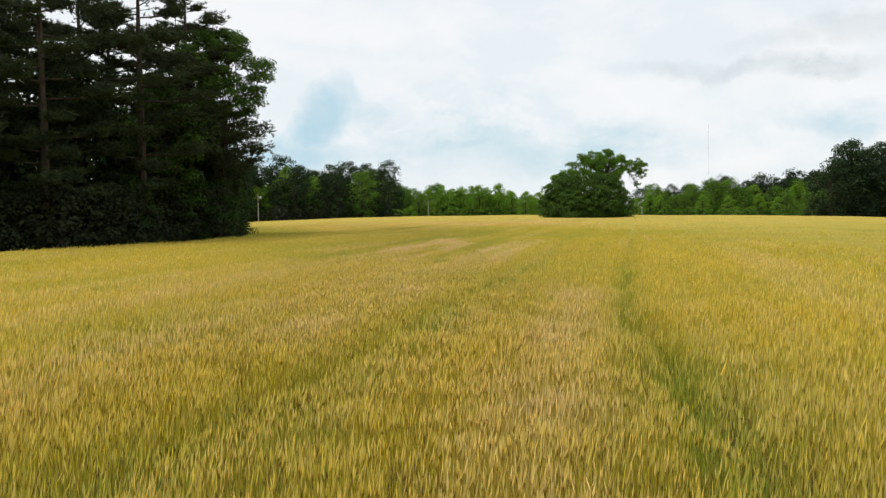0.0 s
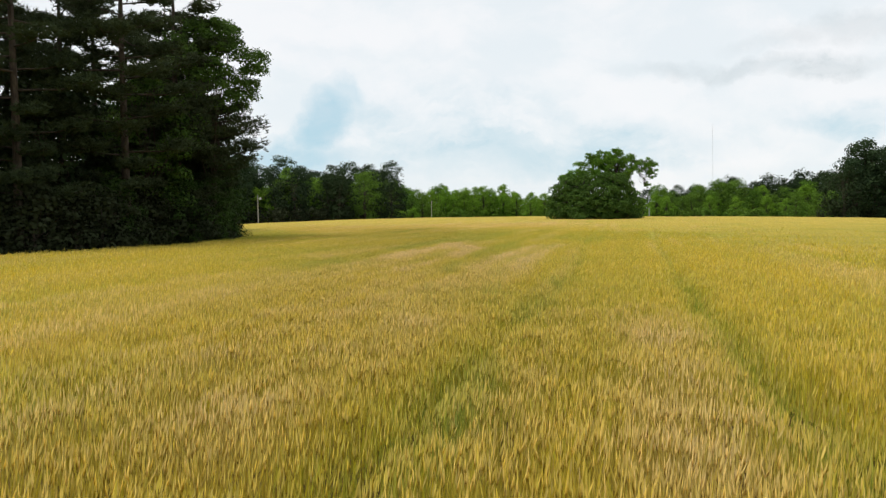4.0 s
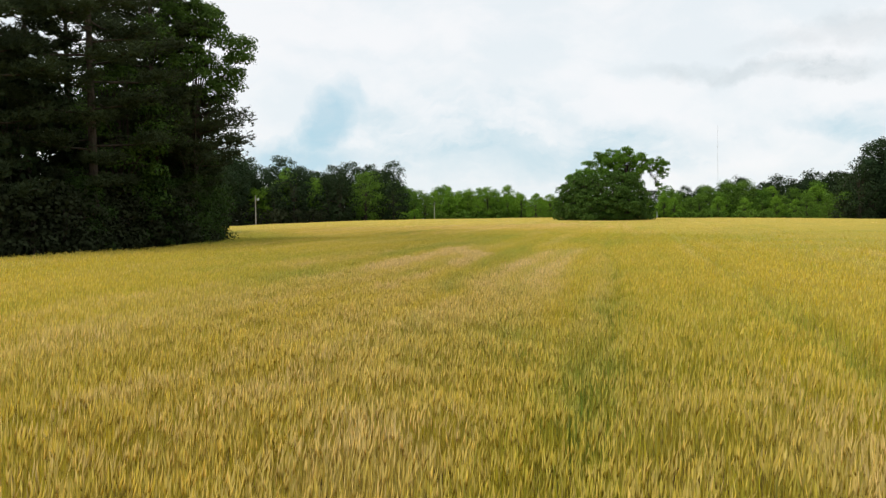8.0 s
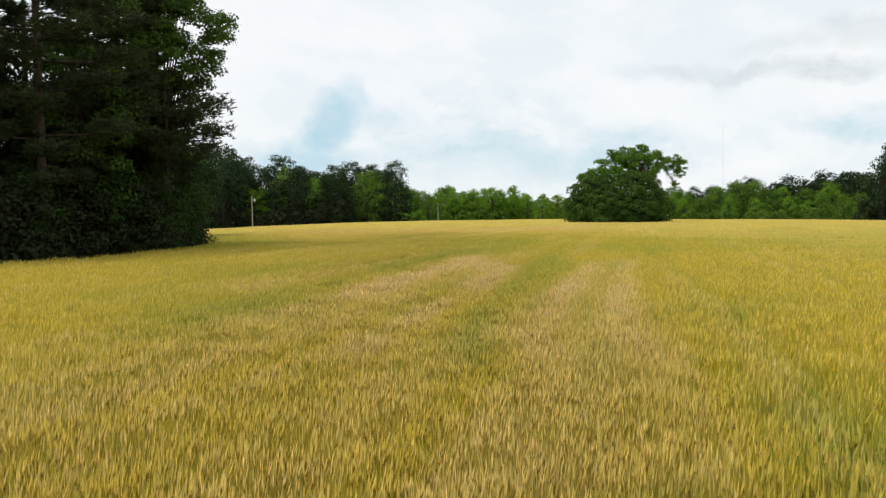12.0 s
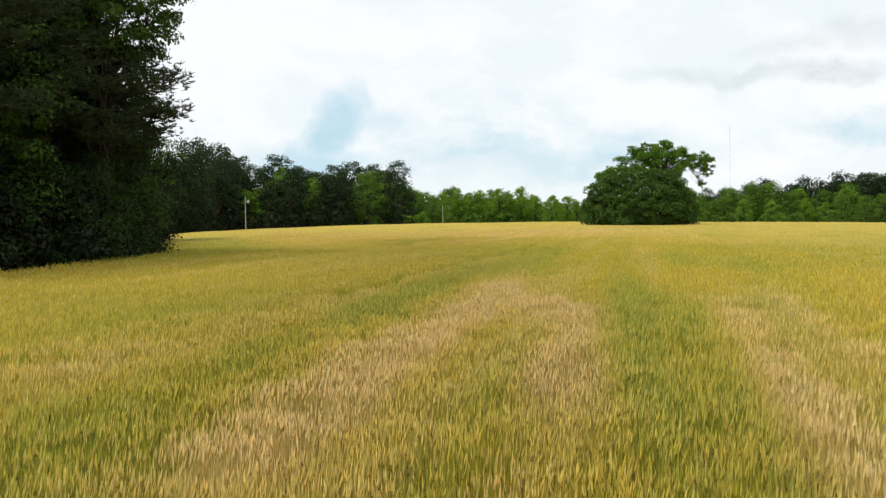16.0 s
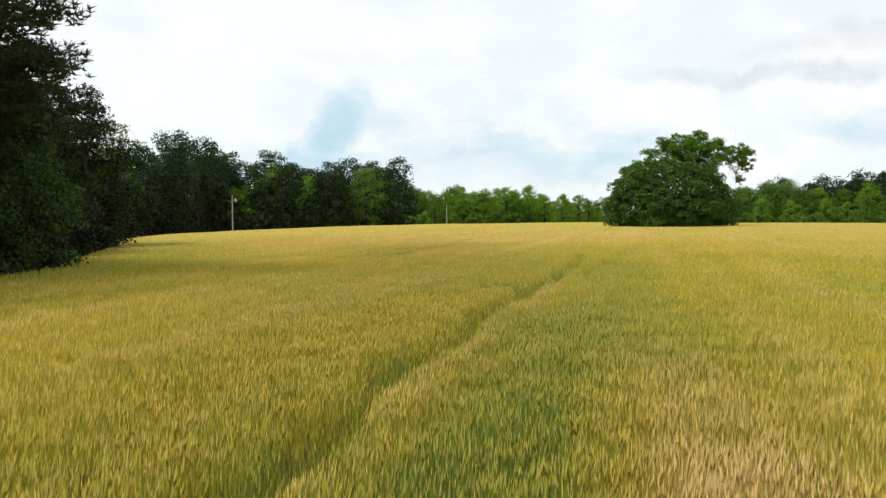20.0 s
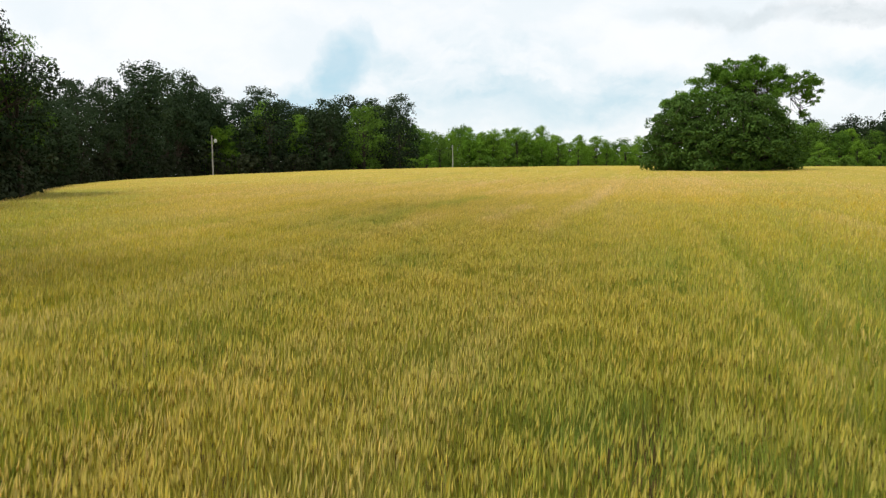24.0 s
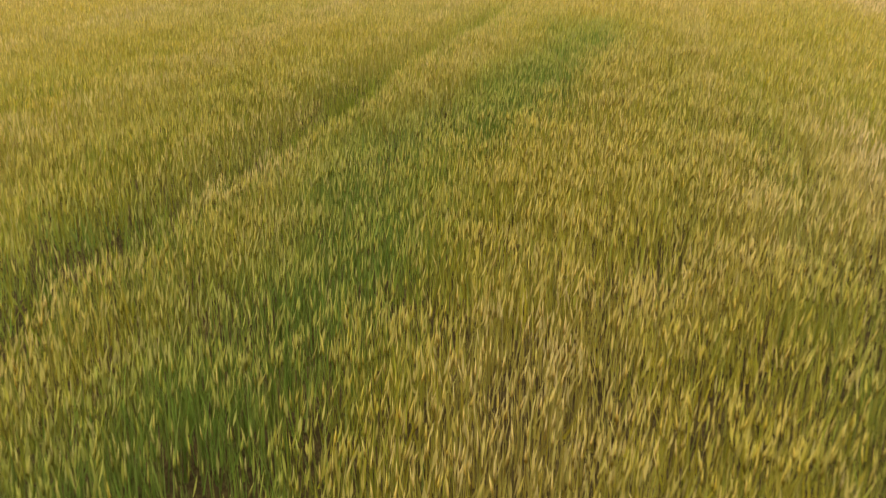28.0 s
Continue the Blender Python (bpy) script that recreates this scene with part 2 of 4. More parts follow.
c = mixed(nodes, links, noisy(nodes, links, 8.0, 5.0, 0.6, 0.3, 0.7, (1, 1, 0.1)), (0.30, 0.28, 0.25), (0.46, 0.44, 0.41))
links.new(c, b.inputs["Base Color"])

STEEL, nodes, links, b = material("painted_steel", 0.5, 0.4)
c = mixed(nodes, links, noisy(nodes, links, 3.0, 4.0), (0.52, 0.53, 0.54), (0.66, 0.66, 0.66))
links.new(c, b.inputs["Base Color"])


# ---------------------------------------------------------------- lie of the land
PROFILE_Y = (-400, 0, 30, 60, 105, 150, 186, 230, 270, 320, 420, 600, 5000)
PROFILE_Z = (0.9, 0.9, 0.97, 1.30, 1.78, 2.75, 3.6, 4.35, 4.85, 5.0, 4.5, 3.5, 3.0)
_ty = np.arange(-400.0, 5000.0, 1.0)
_tz = np.interp(_ty, PROFILE_Y, PROFILE_Z)
_k = np.hanning(33)
_tz = np.convolve(np.pad(_tz, 16, mode="edge"), _k / _k.sum(), "valid")
CROP_HEIGHT = 0.9


def crop_top(x, y):
    """Height of the wheat's ears over the plan."""
    x, y = np.asarray(x, float), np.asarray(y, float)
    d = np.where(x < 0, 3.3e-4, 1.7e-4) * x * x
    swell = 0.05 * np.sin(x * 0.11 + 1.3) * np.sin(y * 0.07) + 0.04 * np.sin(x * 0.23 + y * 0.13)
    return np.interp(y, _ty, _tz) - 3 * (1 - np.exp(-d / 3)) + swell


def land(x, y):
    return float(crop_top(x, y)) - CROP_HEIGHT


EDGE_Y = (-400, 50, 58, 64, 77, 91, 110, 140, 161, 176, 248, 300)
EDGE_X = (-40, -35, -29.5, -25.5, -21.5, -21.5, -27.5, -36.5, -45.5, -51, -56, -59)


def in_field(x, y):
    left = np.interp(y, EDGE_Y, EDGE_X)
    rear = 268 - 0.0012 * x * x
    return (x > left) & (x < 104) & (y < rear) & ((x - 32) ** 2 + (y - 187) ** 2 > 7.0 ** 2)


# wheel tracks of the sprayer, as lines over the plan
TRACKS = (
    ((2.0, 4), (2.6, 9), (3.0, 12.5), (3.6, 17), (5.6, 26.5), (8.1, 37.5), (10.6, 49), (13.5, 62), (20, 90), (32, 150)),
    ((-2.4, 5), (-0.5, 12.8), (0.3, 16), (1.2, 21.3), (2.1, 25), (3.4, 31), (5.3, 40.5), (7.2, 52), (11, 74), (17, 100), (29, 160)),
    ((-3.9, 57), (-3.4, 59.4), (-2.9, 62.2), (-2.0, 66.8), (-0.8, 73), (1.4, 82), (3.6, 92), (5, 100)),
    ((-9.0, 97), (-7.3, 102), (-6.9, 105), (-6.3, 107.3), (-5.3, 112), (-2.0, 124), (8, 160)),
    ((2.0, 80), (3.2, 85.3), (4.0, 88), (5.3, 92.8), (7.4, 101)),
    ((38.8, 76), (38.6, 98), (40.2, 118), (35.8, 132)), ((40.2, 84), (42.9, 106), (41.4, 122), (34.2, 132)),
)


TRACK_DEPTH = (0.85, 0.60, 1.35, 1.5, 0.75, 1.9, 1.9)


def track_distance(x, y):
    """Metres to the next wheel track, more where the track is faint."""
    best = np.full(x.shape, 99.0)
    for line, depth in zip(TRACKS, TRACK_DEPTH):
        ly, lx = [p[1] for p in line], [p[0] for p in line]
        off = np.abs(x - np.interp(y, ly, lx) + 0.12 * np.sin(y * 0.9)) + 0.32 * (1 - depth)
        off = off + 0.22 * value_noise(x * 0.2, y, 3.0, 31) ** 2
        off = np.maximum(off, 0)
        best = np.minimum(best, np.where((y > ly[0]) & (y < ly[-1]), off, 99.0))
    return best


def value_noise(x, y, scale, seed):
    """Smooth noise in 0..1 over the plan, on a lattice of that many metres."""
    r = np.random.default_rng(seed).random((256, 256))
    u, v = x / scale + 1000.0, y / scale + 1000.0
    i, j = np.floor(u).astype(int), np.floor(v).astype(int)
    f, g = u - i, v - j
    f, g = f * f * (3 - 2 * f), g * g * (3 - 2 * g)
    i0, i1, j0, j1 = i % 256, (i + 1) % 256, j % 256, (j + 1) % 256
    return (r[i0, j0] * (1 - f) + r[i1, j0] * f) * (1 - g) + (r[i0, j1] * (1 - f) + r[i1, j1] * f) * g


# strips of the stand: a line over the plan, half its width, how much later and how much drier it stands
STRIPS = (
    (((0.0, 36), (0.4, 40), (1.2, 45), (2.0, 50), (4.5, 62)), 0.38, 0.42, 0.0),
    (((1.1, 39), (1.8, 43.6), (2.8, 48.4), (4.0, 54)), 0.26, 0.34, 0.0),
    (((1.5, 35), (2.1, 38), (2.9, 42.4), (5.0, 51), (7.3, 60)), 0.38, 0.36, 0.0),
    (((-1.5, 38), (-1.1, 42), (-0.5, 46), (0.6, 51)), 0.30, 0.34, 0.0),
    (((-5.5, 39), (-4.6, 44.5), (-3.6, 49.8), (-2.4, 54), (-1.3, 61), (-0.6, 70)), 0.60, 0.46, 0.0),
    (((-4.2, 38.9), (-2.7, 42.1), (-2.2, 46.4), (-1.2, 51)), 0.50, 0.0, 0.75),
    (((-1.5, 36), (-0.7, 40.4), (0.0, 43.9), (1.7, 53)), 0.45, 0.0, 0.75),
    (((-2.2, 45), (-1.7, 48.3), (-0.3, 54), (0.3, 58)), 0.75, 0.0, 0.75),
    (((0.9, 36), (1.5, 39.6), (2.4, 43.5), (4.9, 54.5)), 0.48, 0.0, 0.85),
    (((2.2, 36), (2.7, 38.5), (3.5, 42.3), (5.1, 50.7), (7, 58)), 0.50, 0.0, 0.75),
    (((-6.0, 47), (-4.9, 51.2), (-4.4, 54), (-3.6, 57)), 0.80, 0.0, 0.55),
    (((0.3, 46), (0.9, 50), (1.4, 53.5)), 0.55, 0.0, 0.60),
    (((2.6, 51), (3.5, 55), (5.2, 66)), 0.45, 0.25, 0.0),
    (((-2.8, 55), (-2.0, 58.5), (-1.3, 61.5), (-0.4, 65), (1.0, 70)), 0.75, 0.85, 0.0),
    (((-3.0, 59), (-2.3, 63.3), (-1.6, 66.5)), 0.30, 0.0, 0.50),
    (((0.9, 54), (0.5, 60), (1.4, 64)), 0.50, 0.0, 0.50),
    (((0.8, 66), (2.4, 75), (5.4, 88)), 1.10, 0.42, 0.0),
    (((0.8, 6), (1.5, 11.5), (2.3, 15), (3.2, 20)), 0.75, 0.0, 0.60),
    (((-1.8, 14), (-1.2, 16.6), (-0.5, 20)), 0.60, 0.0, 0.45),
    (((-0.9, 8.5), (-0.3, 11.2), (0.3, 15.2)), 0.35, 0.40, 0.0),
    (((-5.7, 102.5), (-5.1, 105), (-4.5, 108.6), (-3.5, 110.6), (-1.5, 116)), 0.75, 0.85, 0.0),
    (((-4.0, 101), (-3.3, 104.6), (-1.2, 106)), 0.60, 0.0, 0.40),
    (((-6.7, 104), (-6.3, 106.5), (-5.7, 108.5)), 0.28, 0.0, 0.70),
    (((0.0, 99), (0.5, 101), (1.3, 104), (3.0, 111), (5.4, 121)), 0.42, 0.0, 0.55),
    (((-1.5, 102), (-1.0, 104), (0.2, 108)), 0.50, 0.0, 0.60),
    # late wheat beside the wood; its green also stands in for the wood's shade
    (((-36, 150), (-27, 128), (-22, 112), (-20, 98), (-19.5, 84)), 5.0, 0.62, 0.0),
    (((10, 120), (22, 165), (34, 215)), 16.0, 0.0, 0.25),
)
# bare or thin spots, green round their rims
GAPS = ((-1.5, 61.6, 0.22), (0.2, 56.0, 0.20), (-0.3, 64.7, 0.30), (-3.1, 60.9, 0.30), (-2.2, 65.6, 0.35), (3.2, 30.2, 0.30), (-0.6, 26.9, 0.16), (1.1, 27.9, 0.20), (1.3, 21.1, 0.20),
        (1.7, 22.9, 0.22), (-5.4, 94.6, 0.34), (-3.5, 95.0, 0.22), (-3.5, 91.3, 0.40), (-1.0, 80.3, 0.35), (0.8, 25.6, 0.30), (-5.0, 103.0, 0.30), (-4.7, 109.0, 0.30), (-6.6, 106.4, 0.35), (-1.2, 103.5, 0.24), (-0.7, 105.1, 0.2))


def stripes(x, y):
    """Long streaks along the drill rows, 0..1."""
    across = x - 0.21 * y
    return 0.55 * value_noise(across * 3.0, y * 0.16, 4.0, 5) + 0.45 * value_noise(across * 7.0, y * 0.25, 4.0, 8)


def ripeness(x, y):
    """How late (green) and how pale (dried-out streaks, and the far end of the field) the wheat stands, 0..1 each."""
    td = track_distance(x, y)
    n1, n2 = value_noise(x, y, 5.0, 3), value_noise(x, y, 1.4, 4)
    drill = value_noise((x - 0.2 * y) * 6.0, y * 0.5, 5.0, 6)
    n3 = stripes(x, y)
    late = np.interp(y, (10, 30, 50, 95, 130), (0.06, 0.22, 0.32, 0.38, 0.18)) + 0.40 * np.clip((n1 - 0.45) * 1.6, 0, 1) * (0.4 + n2) + 0.42 * np.exp(-(td / 0.36) ** 2) + 0.16 * np.clip((drill - 0.55) * 3, 0, 1)
    late = late + 0.30 * np.clip((0.42 - n3) * 3.0, 0, 1)
    dry = 0.08 + 0.60 * np.clip((n3 - 0.50) * 2.8, 0, 1) * (0.5 + n2 * 0.6)
    # paler up the field, from y = 92 to 150
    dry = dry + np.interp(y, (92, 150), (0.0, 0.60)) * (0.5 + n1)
    for line, wide, later, drier in STRIPS:
        ly, lx = [p[1] for p in line], [p[0] for p in line]
        if ly[0] > ly[-1]:
            ly, lx = ly[::-1], lx[::-1]
        near = np.flatnonzero((y > ly[0] - 4) & (y < ly[-1] + 4))
        yy = y[near]
        off = (x[near] - np.interp(yy, ly, lx)) / wide
        ends = np.maximum(np.maximum(ly[0] - yy, yy - ly[-1]), 0) / 2.0
        k = np.exp(-off * off - ends * ends) * (0.30 + 1.1 * n2[near])
        late[near] += later * k - 0.30 * drier * k
        dry[near] += drier * k
    for cx, cy, r in GAPS:
        near = np.flatnonzero((np.abs(x - cx) < 2) & (np.abs(y - cy) < 2))
        late[near] += 0.75 * np.exp(-((x[near] - cx) ** 2 + 0.4 * (y[near] - cy) ** 2) / (1.6 * r) ** 2)
    late = np.clip(late, 0, 1)
    return late, np.clip(dry * (1 - 0.7 * late), 0, 1)


def mesh_from(name, verts, faces, mat, attrs=None, smooth=False):
    """A mesh from arrays: verts (n, 3), faces (m, 3 or 4)."""
    me = bpy.data.meshes.new(name)
    m, k = faces.shape
    me.vertices.add(len(verts))
    me.vertices.foreach_set("co", np.ascontiguousarray(verts, np.float32).ravel())
    me.loops.add(m * k)
    me.loops.foreach_set("vertex_index", np.ascontiguousarray(faces, np.int32).ravel())
    me.polygons.add(m)
    me.polygons.foreach_set("loop_start", np.arange(0, m * k, k, dtype=np.int32))
    me.update(calc_edges=True)
    for key, values in (attrs or {}).items():
        me.attributes.new(key, "FLOAT", "POINT").data.foreach_set("value", np.ascontiguousarray(values, np.float32))
    if smooth:
        me.polygons.foreach_set("use_smooth", np.ones(m, bool))
    me.materials.append(mat)
    return me


def grid(xs, ys, height):
    """Vertices and quads of a sheet over the lines xs and ys."""
    gx, gy = np.meshgrid(xs, ys)
    gx, gy = gx.ravel(), gy.ravel()
    n = len(xs)
    i = (np.arange(len(ys) - 1)[:, None] * n + np.arange(n - 1)[None, :]).ravel()
    return gx, gy, np.stack([gx, gy, height(gx, gy)], 1), np.stack([i, i + 1, i + n + 1, i + n], 1)


far_x = np.concatenate([-np.geomspace(4500, 130, 16), np.arange(-120, 121, 3.0), np.geomspace(130, 4500, 16)])
far_y = np.concatenate([-np.geomspace(3000, 45, 12), np.arange(-40, 340, 3.0), np.geomspace(345, 4500, 22)])
gx, gy, gv, gf = grid(far_x, far_y, lambda x, y: crop_top(x, y) - CROP_HEIGHT)
ground = tagged(new("ground", mesh_from("ground", gv, gf, GRASS, smooth=True)), "gently rolling farmland with short grass", "ground", kind="structure")


# ---------------------------------------------------------------- wheat
def drone_line(y):
    return -0.035 * np.clip(y, 0, 110) - 0.1


def nearness(x, y):
    """About how near the flight comes to a spot of the field, in metres."""
    return np.maximum(np.maximum(2.1 * np.abs(x - drone_line(y)), (y - 107) * 1.1), 4.0)


def scatter(rng, x0, x1, y0, y1, per_m2, near, far):
    """Random spots between two distances from the flight, with a wide soft seam."""
    n = int((x1 - x0) * (y1 - y0) * per_m2)
    x, y = rng.uniform(x0, x1, n), rng.uniform(y0, y1, n)
    d = nearness(x, y) * np.exp(rng.normal(0, 0.38, n))
    keep = in_field(x, y) & (d >= near) & (d < far)
    return x[keep], y[keep]


def thinned(rng, x, y, clump=0.0):
    """Fewer plants where wheels ran and in thin spots."""
    td = track_distance(x, y)
    gap = 0.90 * np.exp(-(td / 0.17) ** 2) + 0.6 * np.clip((value_noise(x, y, 0.5, 9) - 0.66) * 4, 0, 1)
    gap = np.maximum(gap, clump * np.clip((0.55 * value_noise(x, y, 0.15, 10) + 0.45 * value_noise(x, y, 0.4, 14) - 0.47) * 5.0, 0, 1))
    for cx, cy, r in GAPS:
        near = np.flatnonzero((np.abs(x - cx) < 1.2) & (np.abs(y - cy) < 1.8))
        gap[near] = np.maximum(gap[near], 0.9 * np.exp(-(((x[near] - cx) ** 2 + 0.3 * (y[near] - cy) ** 2) / r ** 2) ** 2))
    keep = rng.random(len(x)) > gap
    return x[keep], y[keep], td[keep]


wheat_parts = {"ears": [], "stalks": [], "blades": [], "tufts": []}


def put(kind, verts, tris, late, dry):
    """verts (n, k, 3) and the triangles of one piece."""
    n, k = verts.shape[:2]
    tris = np.asarray(tris)
    faces = (np.arange(n)[:, None, None] * k + tris[None]).reshape(-1, 3)
    wheat_parts[kind].append((verts.reshape(-1, 3), faces, np.repeat(late, k), np.repeat(dry, k)))


def stand(rng, x, y, td, spread=0.035):
    """Ripeness and height of each plant, with its own chance."""
    n = len(x)
    late, dry = ripeness(x, y)
    late = np.clip(late + rng.normal(0, 0.17, n), 0, 1)
    dry = np.clip(dry + rng.normal(0, 0.12, n), 0, 1)
    drop = 0.35 * np.exp(-(td / 0.26) ** 2) + 0.22 * (value_noise(x, y, 0.45, 12) - 0.35) + 0.05 * rng.random(n) + 0.10 * (0.5 - stripes(x, y))
    return late, dry, crop_top(x, y) - drop + rng.normal(0, spread, n)


UP = np.array([0, 0, 1.0])


def plants(rng, x, y, td):
    """Single wheat plants: a plump nodding ear on its stalk."""
    n = len(x)
    late, dry, top = stand(rng, x, y, td, 0.045)
    nod = np.radians(np.clip(rng.normal(8, 7, n), 0, 40))
    a = rng.normal(0.5, 1.1, n)
    axis = np.stack([np.cos(a) * np.sin(nod), np.sin(a) * np.sin(nod), np.cos(nod)], 1)
    length = rng.uniform(0.09, 0.14, n)
    tip = np.stack([x, y, top], 1)
    base = tip - axis * length[:, None]
    turn = rng.uniform(0, 2 * np.pi, n)
    r = rng.uniform(0.0058, 0.0080, n)
    ring = []
    for i in range(3):
        k = turn + i * 2.094
        ring.append(base + axis * (length * 0.40)[:, None] + np.stack([np.cos(k) * r, np.sin(k) * r, np.zeros(n)], 1))
    put("ears", np.stack([base, *ring, tip + axis * 0.015], 1), [(0, 2, 1), (0, 3, 2), (0, 1, 3), (1, 2, 4), (2, 3, 4), (3, 1, 4)], late, np.clip(dry + 0.15, 0, 1))
    foot = base - np.stack([axis[:, 0] * 0.12, axis[:, 1] * 0.12, np.full(n, 0.45)], 1)
    side = np.stack([np.cos(turn), np.sin(turn), np.zeros(n)], 1) * 0.0045
    put("stalks", np.stack([foot - side, foot + side, base], 1), [(0, 1, 2)], late, dry)


def upright_blades(rng, x, y, td, wide):
    """Leaves between the stalks, leaning out and tapering to a point below the ears."""
    n = len(x)
    late, dry, top = stand(rng, x, y, td, 0.05)
    a = rng.uniform(0, 2 * np.pi, n)
    side = np.stack([np.cos(a), np.sin(a), np.zeros(n)], 1) * (wide * rng.uniform(0.6, 1.4, n))[:, None]
    tip = np.stack([x, y, top - rng.uniform(0.04, 0.26, n)], 1)
    foot = tip - UP * rng.uniform(0.20, 0.42, n)[:, None] - np.c_[rng.normal(0.01, 0.04, (n, 2)), np.zeros(n)]
    put("blades", np.stack([foot - side, foot + side, tip], 1), [(0, 1, 2)], np.clip(late + 0.10, 0, 1), dry)


def spikes(rng, x, y, td, wide, long):
    """Ears as slender spindles."""
    n = len(x)
    late, dry, top = stand(rng, x, y, td)
    a = rng.uniform(0, 2 * np.pi, n)
    side = np.stack([np.cos(a), np.sin(a), np.zeros(n)], 1) * (wide * rng.uniform(0.7, 1.3, n))[:, None]
    size = (long * rng.uniform(0.75, 1.25, n))[:, None]
    lean = np.c_[rng.normal(0.10, 0.13, n), rng.normal(0.04, 0.13, n), np.zeros(n)] * size
    tip = np.stack([x, y, top + 0.02], 1)
    mid, foot = tip - UP * size * 0.55 - lean * 0.5, tip - UP * size - lean
    put("ears", np.stack([foot, mid - side, mid + side, tip], 1), [(0, 1, 2), (1, 3, 2)], late, np.clip(dry + 0.12, 0, 1))


def wheel_growth(rng, x, y):
    """Low green regrowth in the wheel tracks."""
    n = len(x)
    a = rng.uniform(0, 2 * np.pi, n)
    side = np.stack([np.cos(a), np.sin(a), np.zeros(n)], 1) * rng.uniform(0.005, 0.010, n)[:, None]
    tip = np.stack([x, y, crop_top(x, y) - rng.uniform(0.22, 0.55, n)], 1)
    foot = tip - UP * 0.35 - np.c_[rng.normal(0, 0.08, (n, 2)), np.zeros(n)]
    put("blades", np.stack([foot - side, foot + side, tip], 1), [(0, 1, 2)], rng.uniform(0.5, 0.9, n), np.zeros(n))


def tufts(rng, x, y, td, wide, tall):
    n = len(x)
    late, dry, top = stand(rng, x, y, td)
    for s in range(2):
        a = rng.uniform(0, np.pi, n)
        w = wide * rng.uniform(0.6, 1.3, n)
        side = np.stack([np.cos(a) * w, np.sin(a) * w, np.zeros(n)], 1)
        shift = rng.normal(0, wide * 1.2, (n, 2))
        tip = np.stack([x + shift[:, 0], y + shift[:, 1], top - 0.04 * s], 1)
        foot = tip - UP * (tall * rng.uniform(0.7, 1.2, n))[:, None] - np.c_[rng.normal(0.03, 0.05, (n, 2)), np.zeros(n)]
        put("tufts", np.stack([foot - side, foot + side, tip], 1), [(0, 1, 2)], late, dry)


rng = np.random.default_rng(11)
plants(rng, *thinned(rng, *scatter(rng, -12, 8, 2, 118, 270, 0, 6.5), 0.75))
spikes(rng, *thinned(rng, *scatter(rng, -12, 8, 2, 118, 200, 0, 6.5), 0.7), 0.0066, 0.13)
upright_blades(rng, *thinned(rng, *scatter(rng, -12, 8, 2, 118, 820, 0, 6.5), 0.75), 0.0060)
tx, ty = scatter(rng, -14, 11, 2, 122, 260, 0, 16)
td = track_distance(tx, ty)
low = td < 0.27
wheel_growth(rng, tx[low], ty[low])
spikes(rng, *thinned(rng, *scatter(rng, -17, 14, 2, 125, 300, 6.5, 14), 0.45), 0.0082, 0.13)
upright_blades(rng, *thinned(rng, *scatter(rng, -17, 14, 2, 125, 480, 6.5, 14), 0.55), 0.0085)
spikes(rng, *thinned(rng, *scatter(rng, -34, 30, 2, 150, 110, 14, 28), 0.4), 0.013, 0.13)
tufts(rng, *thinned(rng, *scatter(rng, -34, 30, 2, 150, 22, 14, 28)), 0.016, 0.22)
tufts(rng, *thinned(rng, *scatter(rng, -48, 50, 2, 190, 12, 28, 80)), 0.034, 0.20)
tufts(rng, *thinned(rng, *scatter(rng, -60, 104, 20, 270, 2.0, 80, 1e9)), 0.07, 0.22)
tufts(rng, *thinned(rng, *scatter(rng, -45, 60, -60, 2, 1.5, 0, 1e9)), 0.06, 0.22)

wheat = tagged(new("wheat_crop"), "dense ripening golden wheat with green patches", "wheat", kind="stuff")
for kind, mat in (("ears", EAR), ("stalks", STALK), ("blades", BLADE), ("tufts", TUFT)):
    lots = wheat_parts[kind]
    start, faces = 0, []
    for v, f, _, _ in lots:
        faces.append(f + start)
        start += len(v)
    me = mesh_from(kind, np.concatenate([l[0] for l in lots]), np.concatenate(faces), mat,
                   {"late": np.concatenate([l[2] for l in lots]), "dry": np.concatenate([l[3] for l in lots])})
    tagged(new(kind, me), kind="stuff").parent = wheat

# bare soil under the stand that the flight passes over
gx, gy, gv, gf = grid(np.arange(-22, 18, 0.5), np.arange(-6, 131, 0.5), lambda x, y: crop_top(x, y) - CROP_HEIGHT + 0.02 + 0.04 * value_noise(x, y, 0.8, 41))
tagged(new("soil", mesh_from("soil", gv, gf, SOIL, None, True)), "dark brown soil between the wheat stalks", "soil", kind="structure")

# the closed top of the stand farther off
ux = np.concatenate([np.arange(-62, -14, 1.5), np.arange(-14, 14, 0.4), np.arange(14, 32, 1.5), np.arange(32, 45, 0.5), np.arange(45, 105, 1.5)])
uy = np.concatenate([np.arange(-60, 0, 2.0), np.arange(0, 130, 0.6), np.arange(130, 271, 1.5)])


def canopy_sheet(x, y):
    depth = np.interp(nearness(x, y), (9, 14, 28, 60, 100), (0.85, 0.58, 0.28, 0.10, 0.07))
    return crop_top(x, y) - np.minimum(depth + 0.25 * np.exp(-(track_distance(x, y) / 0.25) ** 2), 0.84) + 0.04 * (value_noise(x, y, 0.6, 21) - 0.5)


gx, gy, gv, gf = grid(ux, uy, canopy_sheet)
inside = in_field(gx, gy) & ((nearness(gx, gy) > 9) | (gy < 0))
gf = gf[inside[gf].all(1)]
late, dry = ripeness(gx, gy)
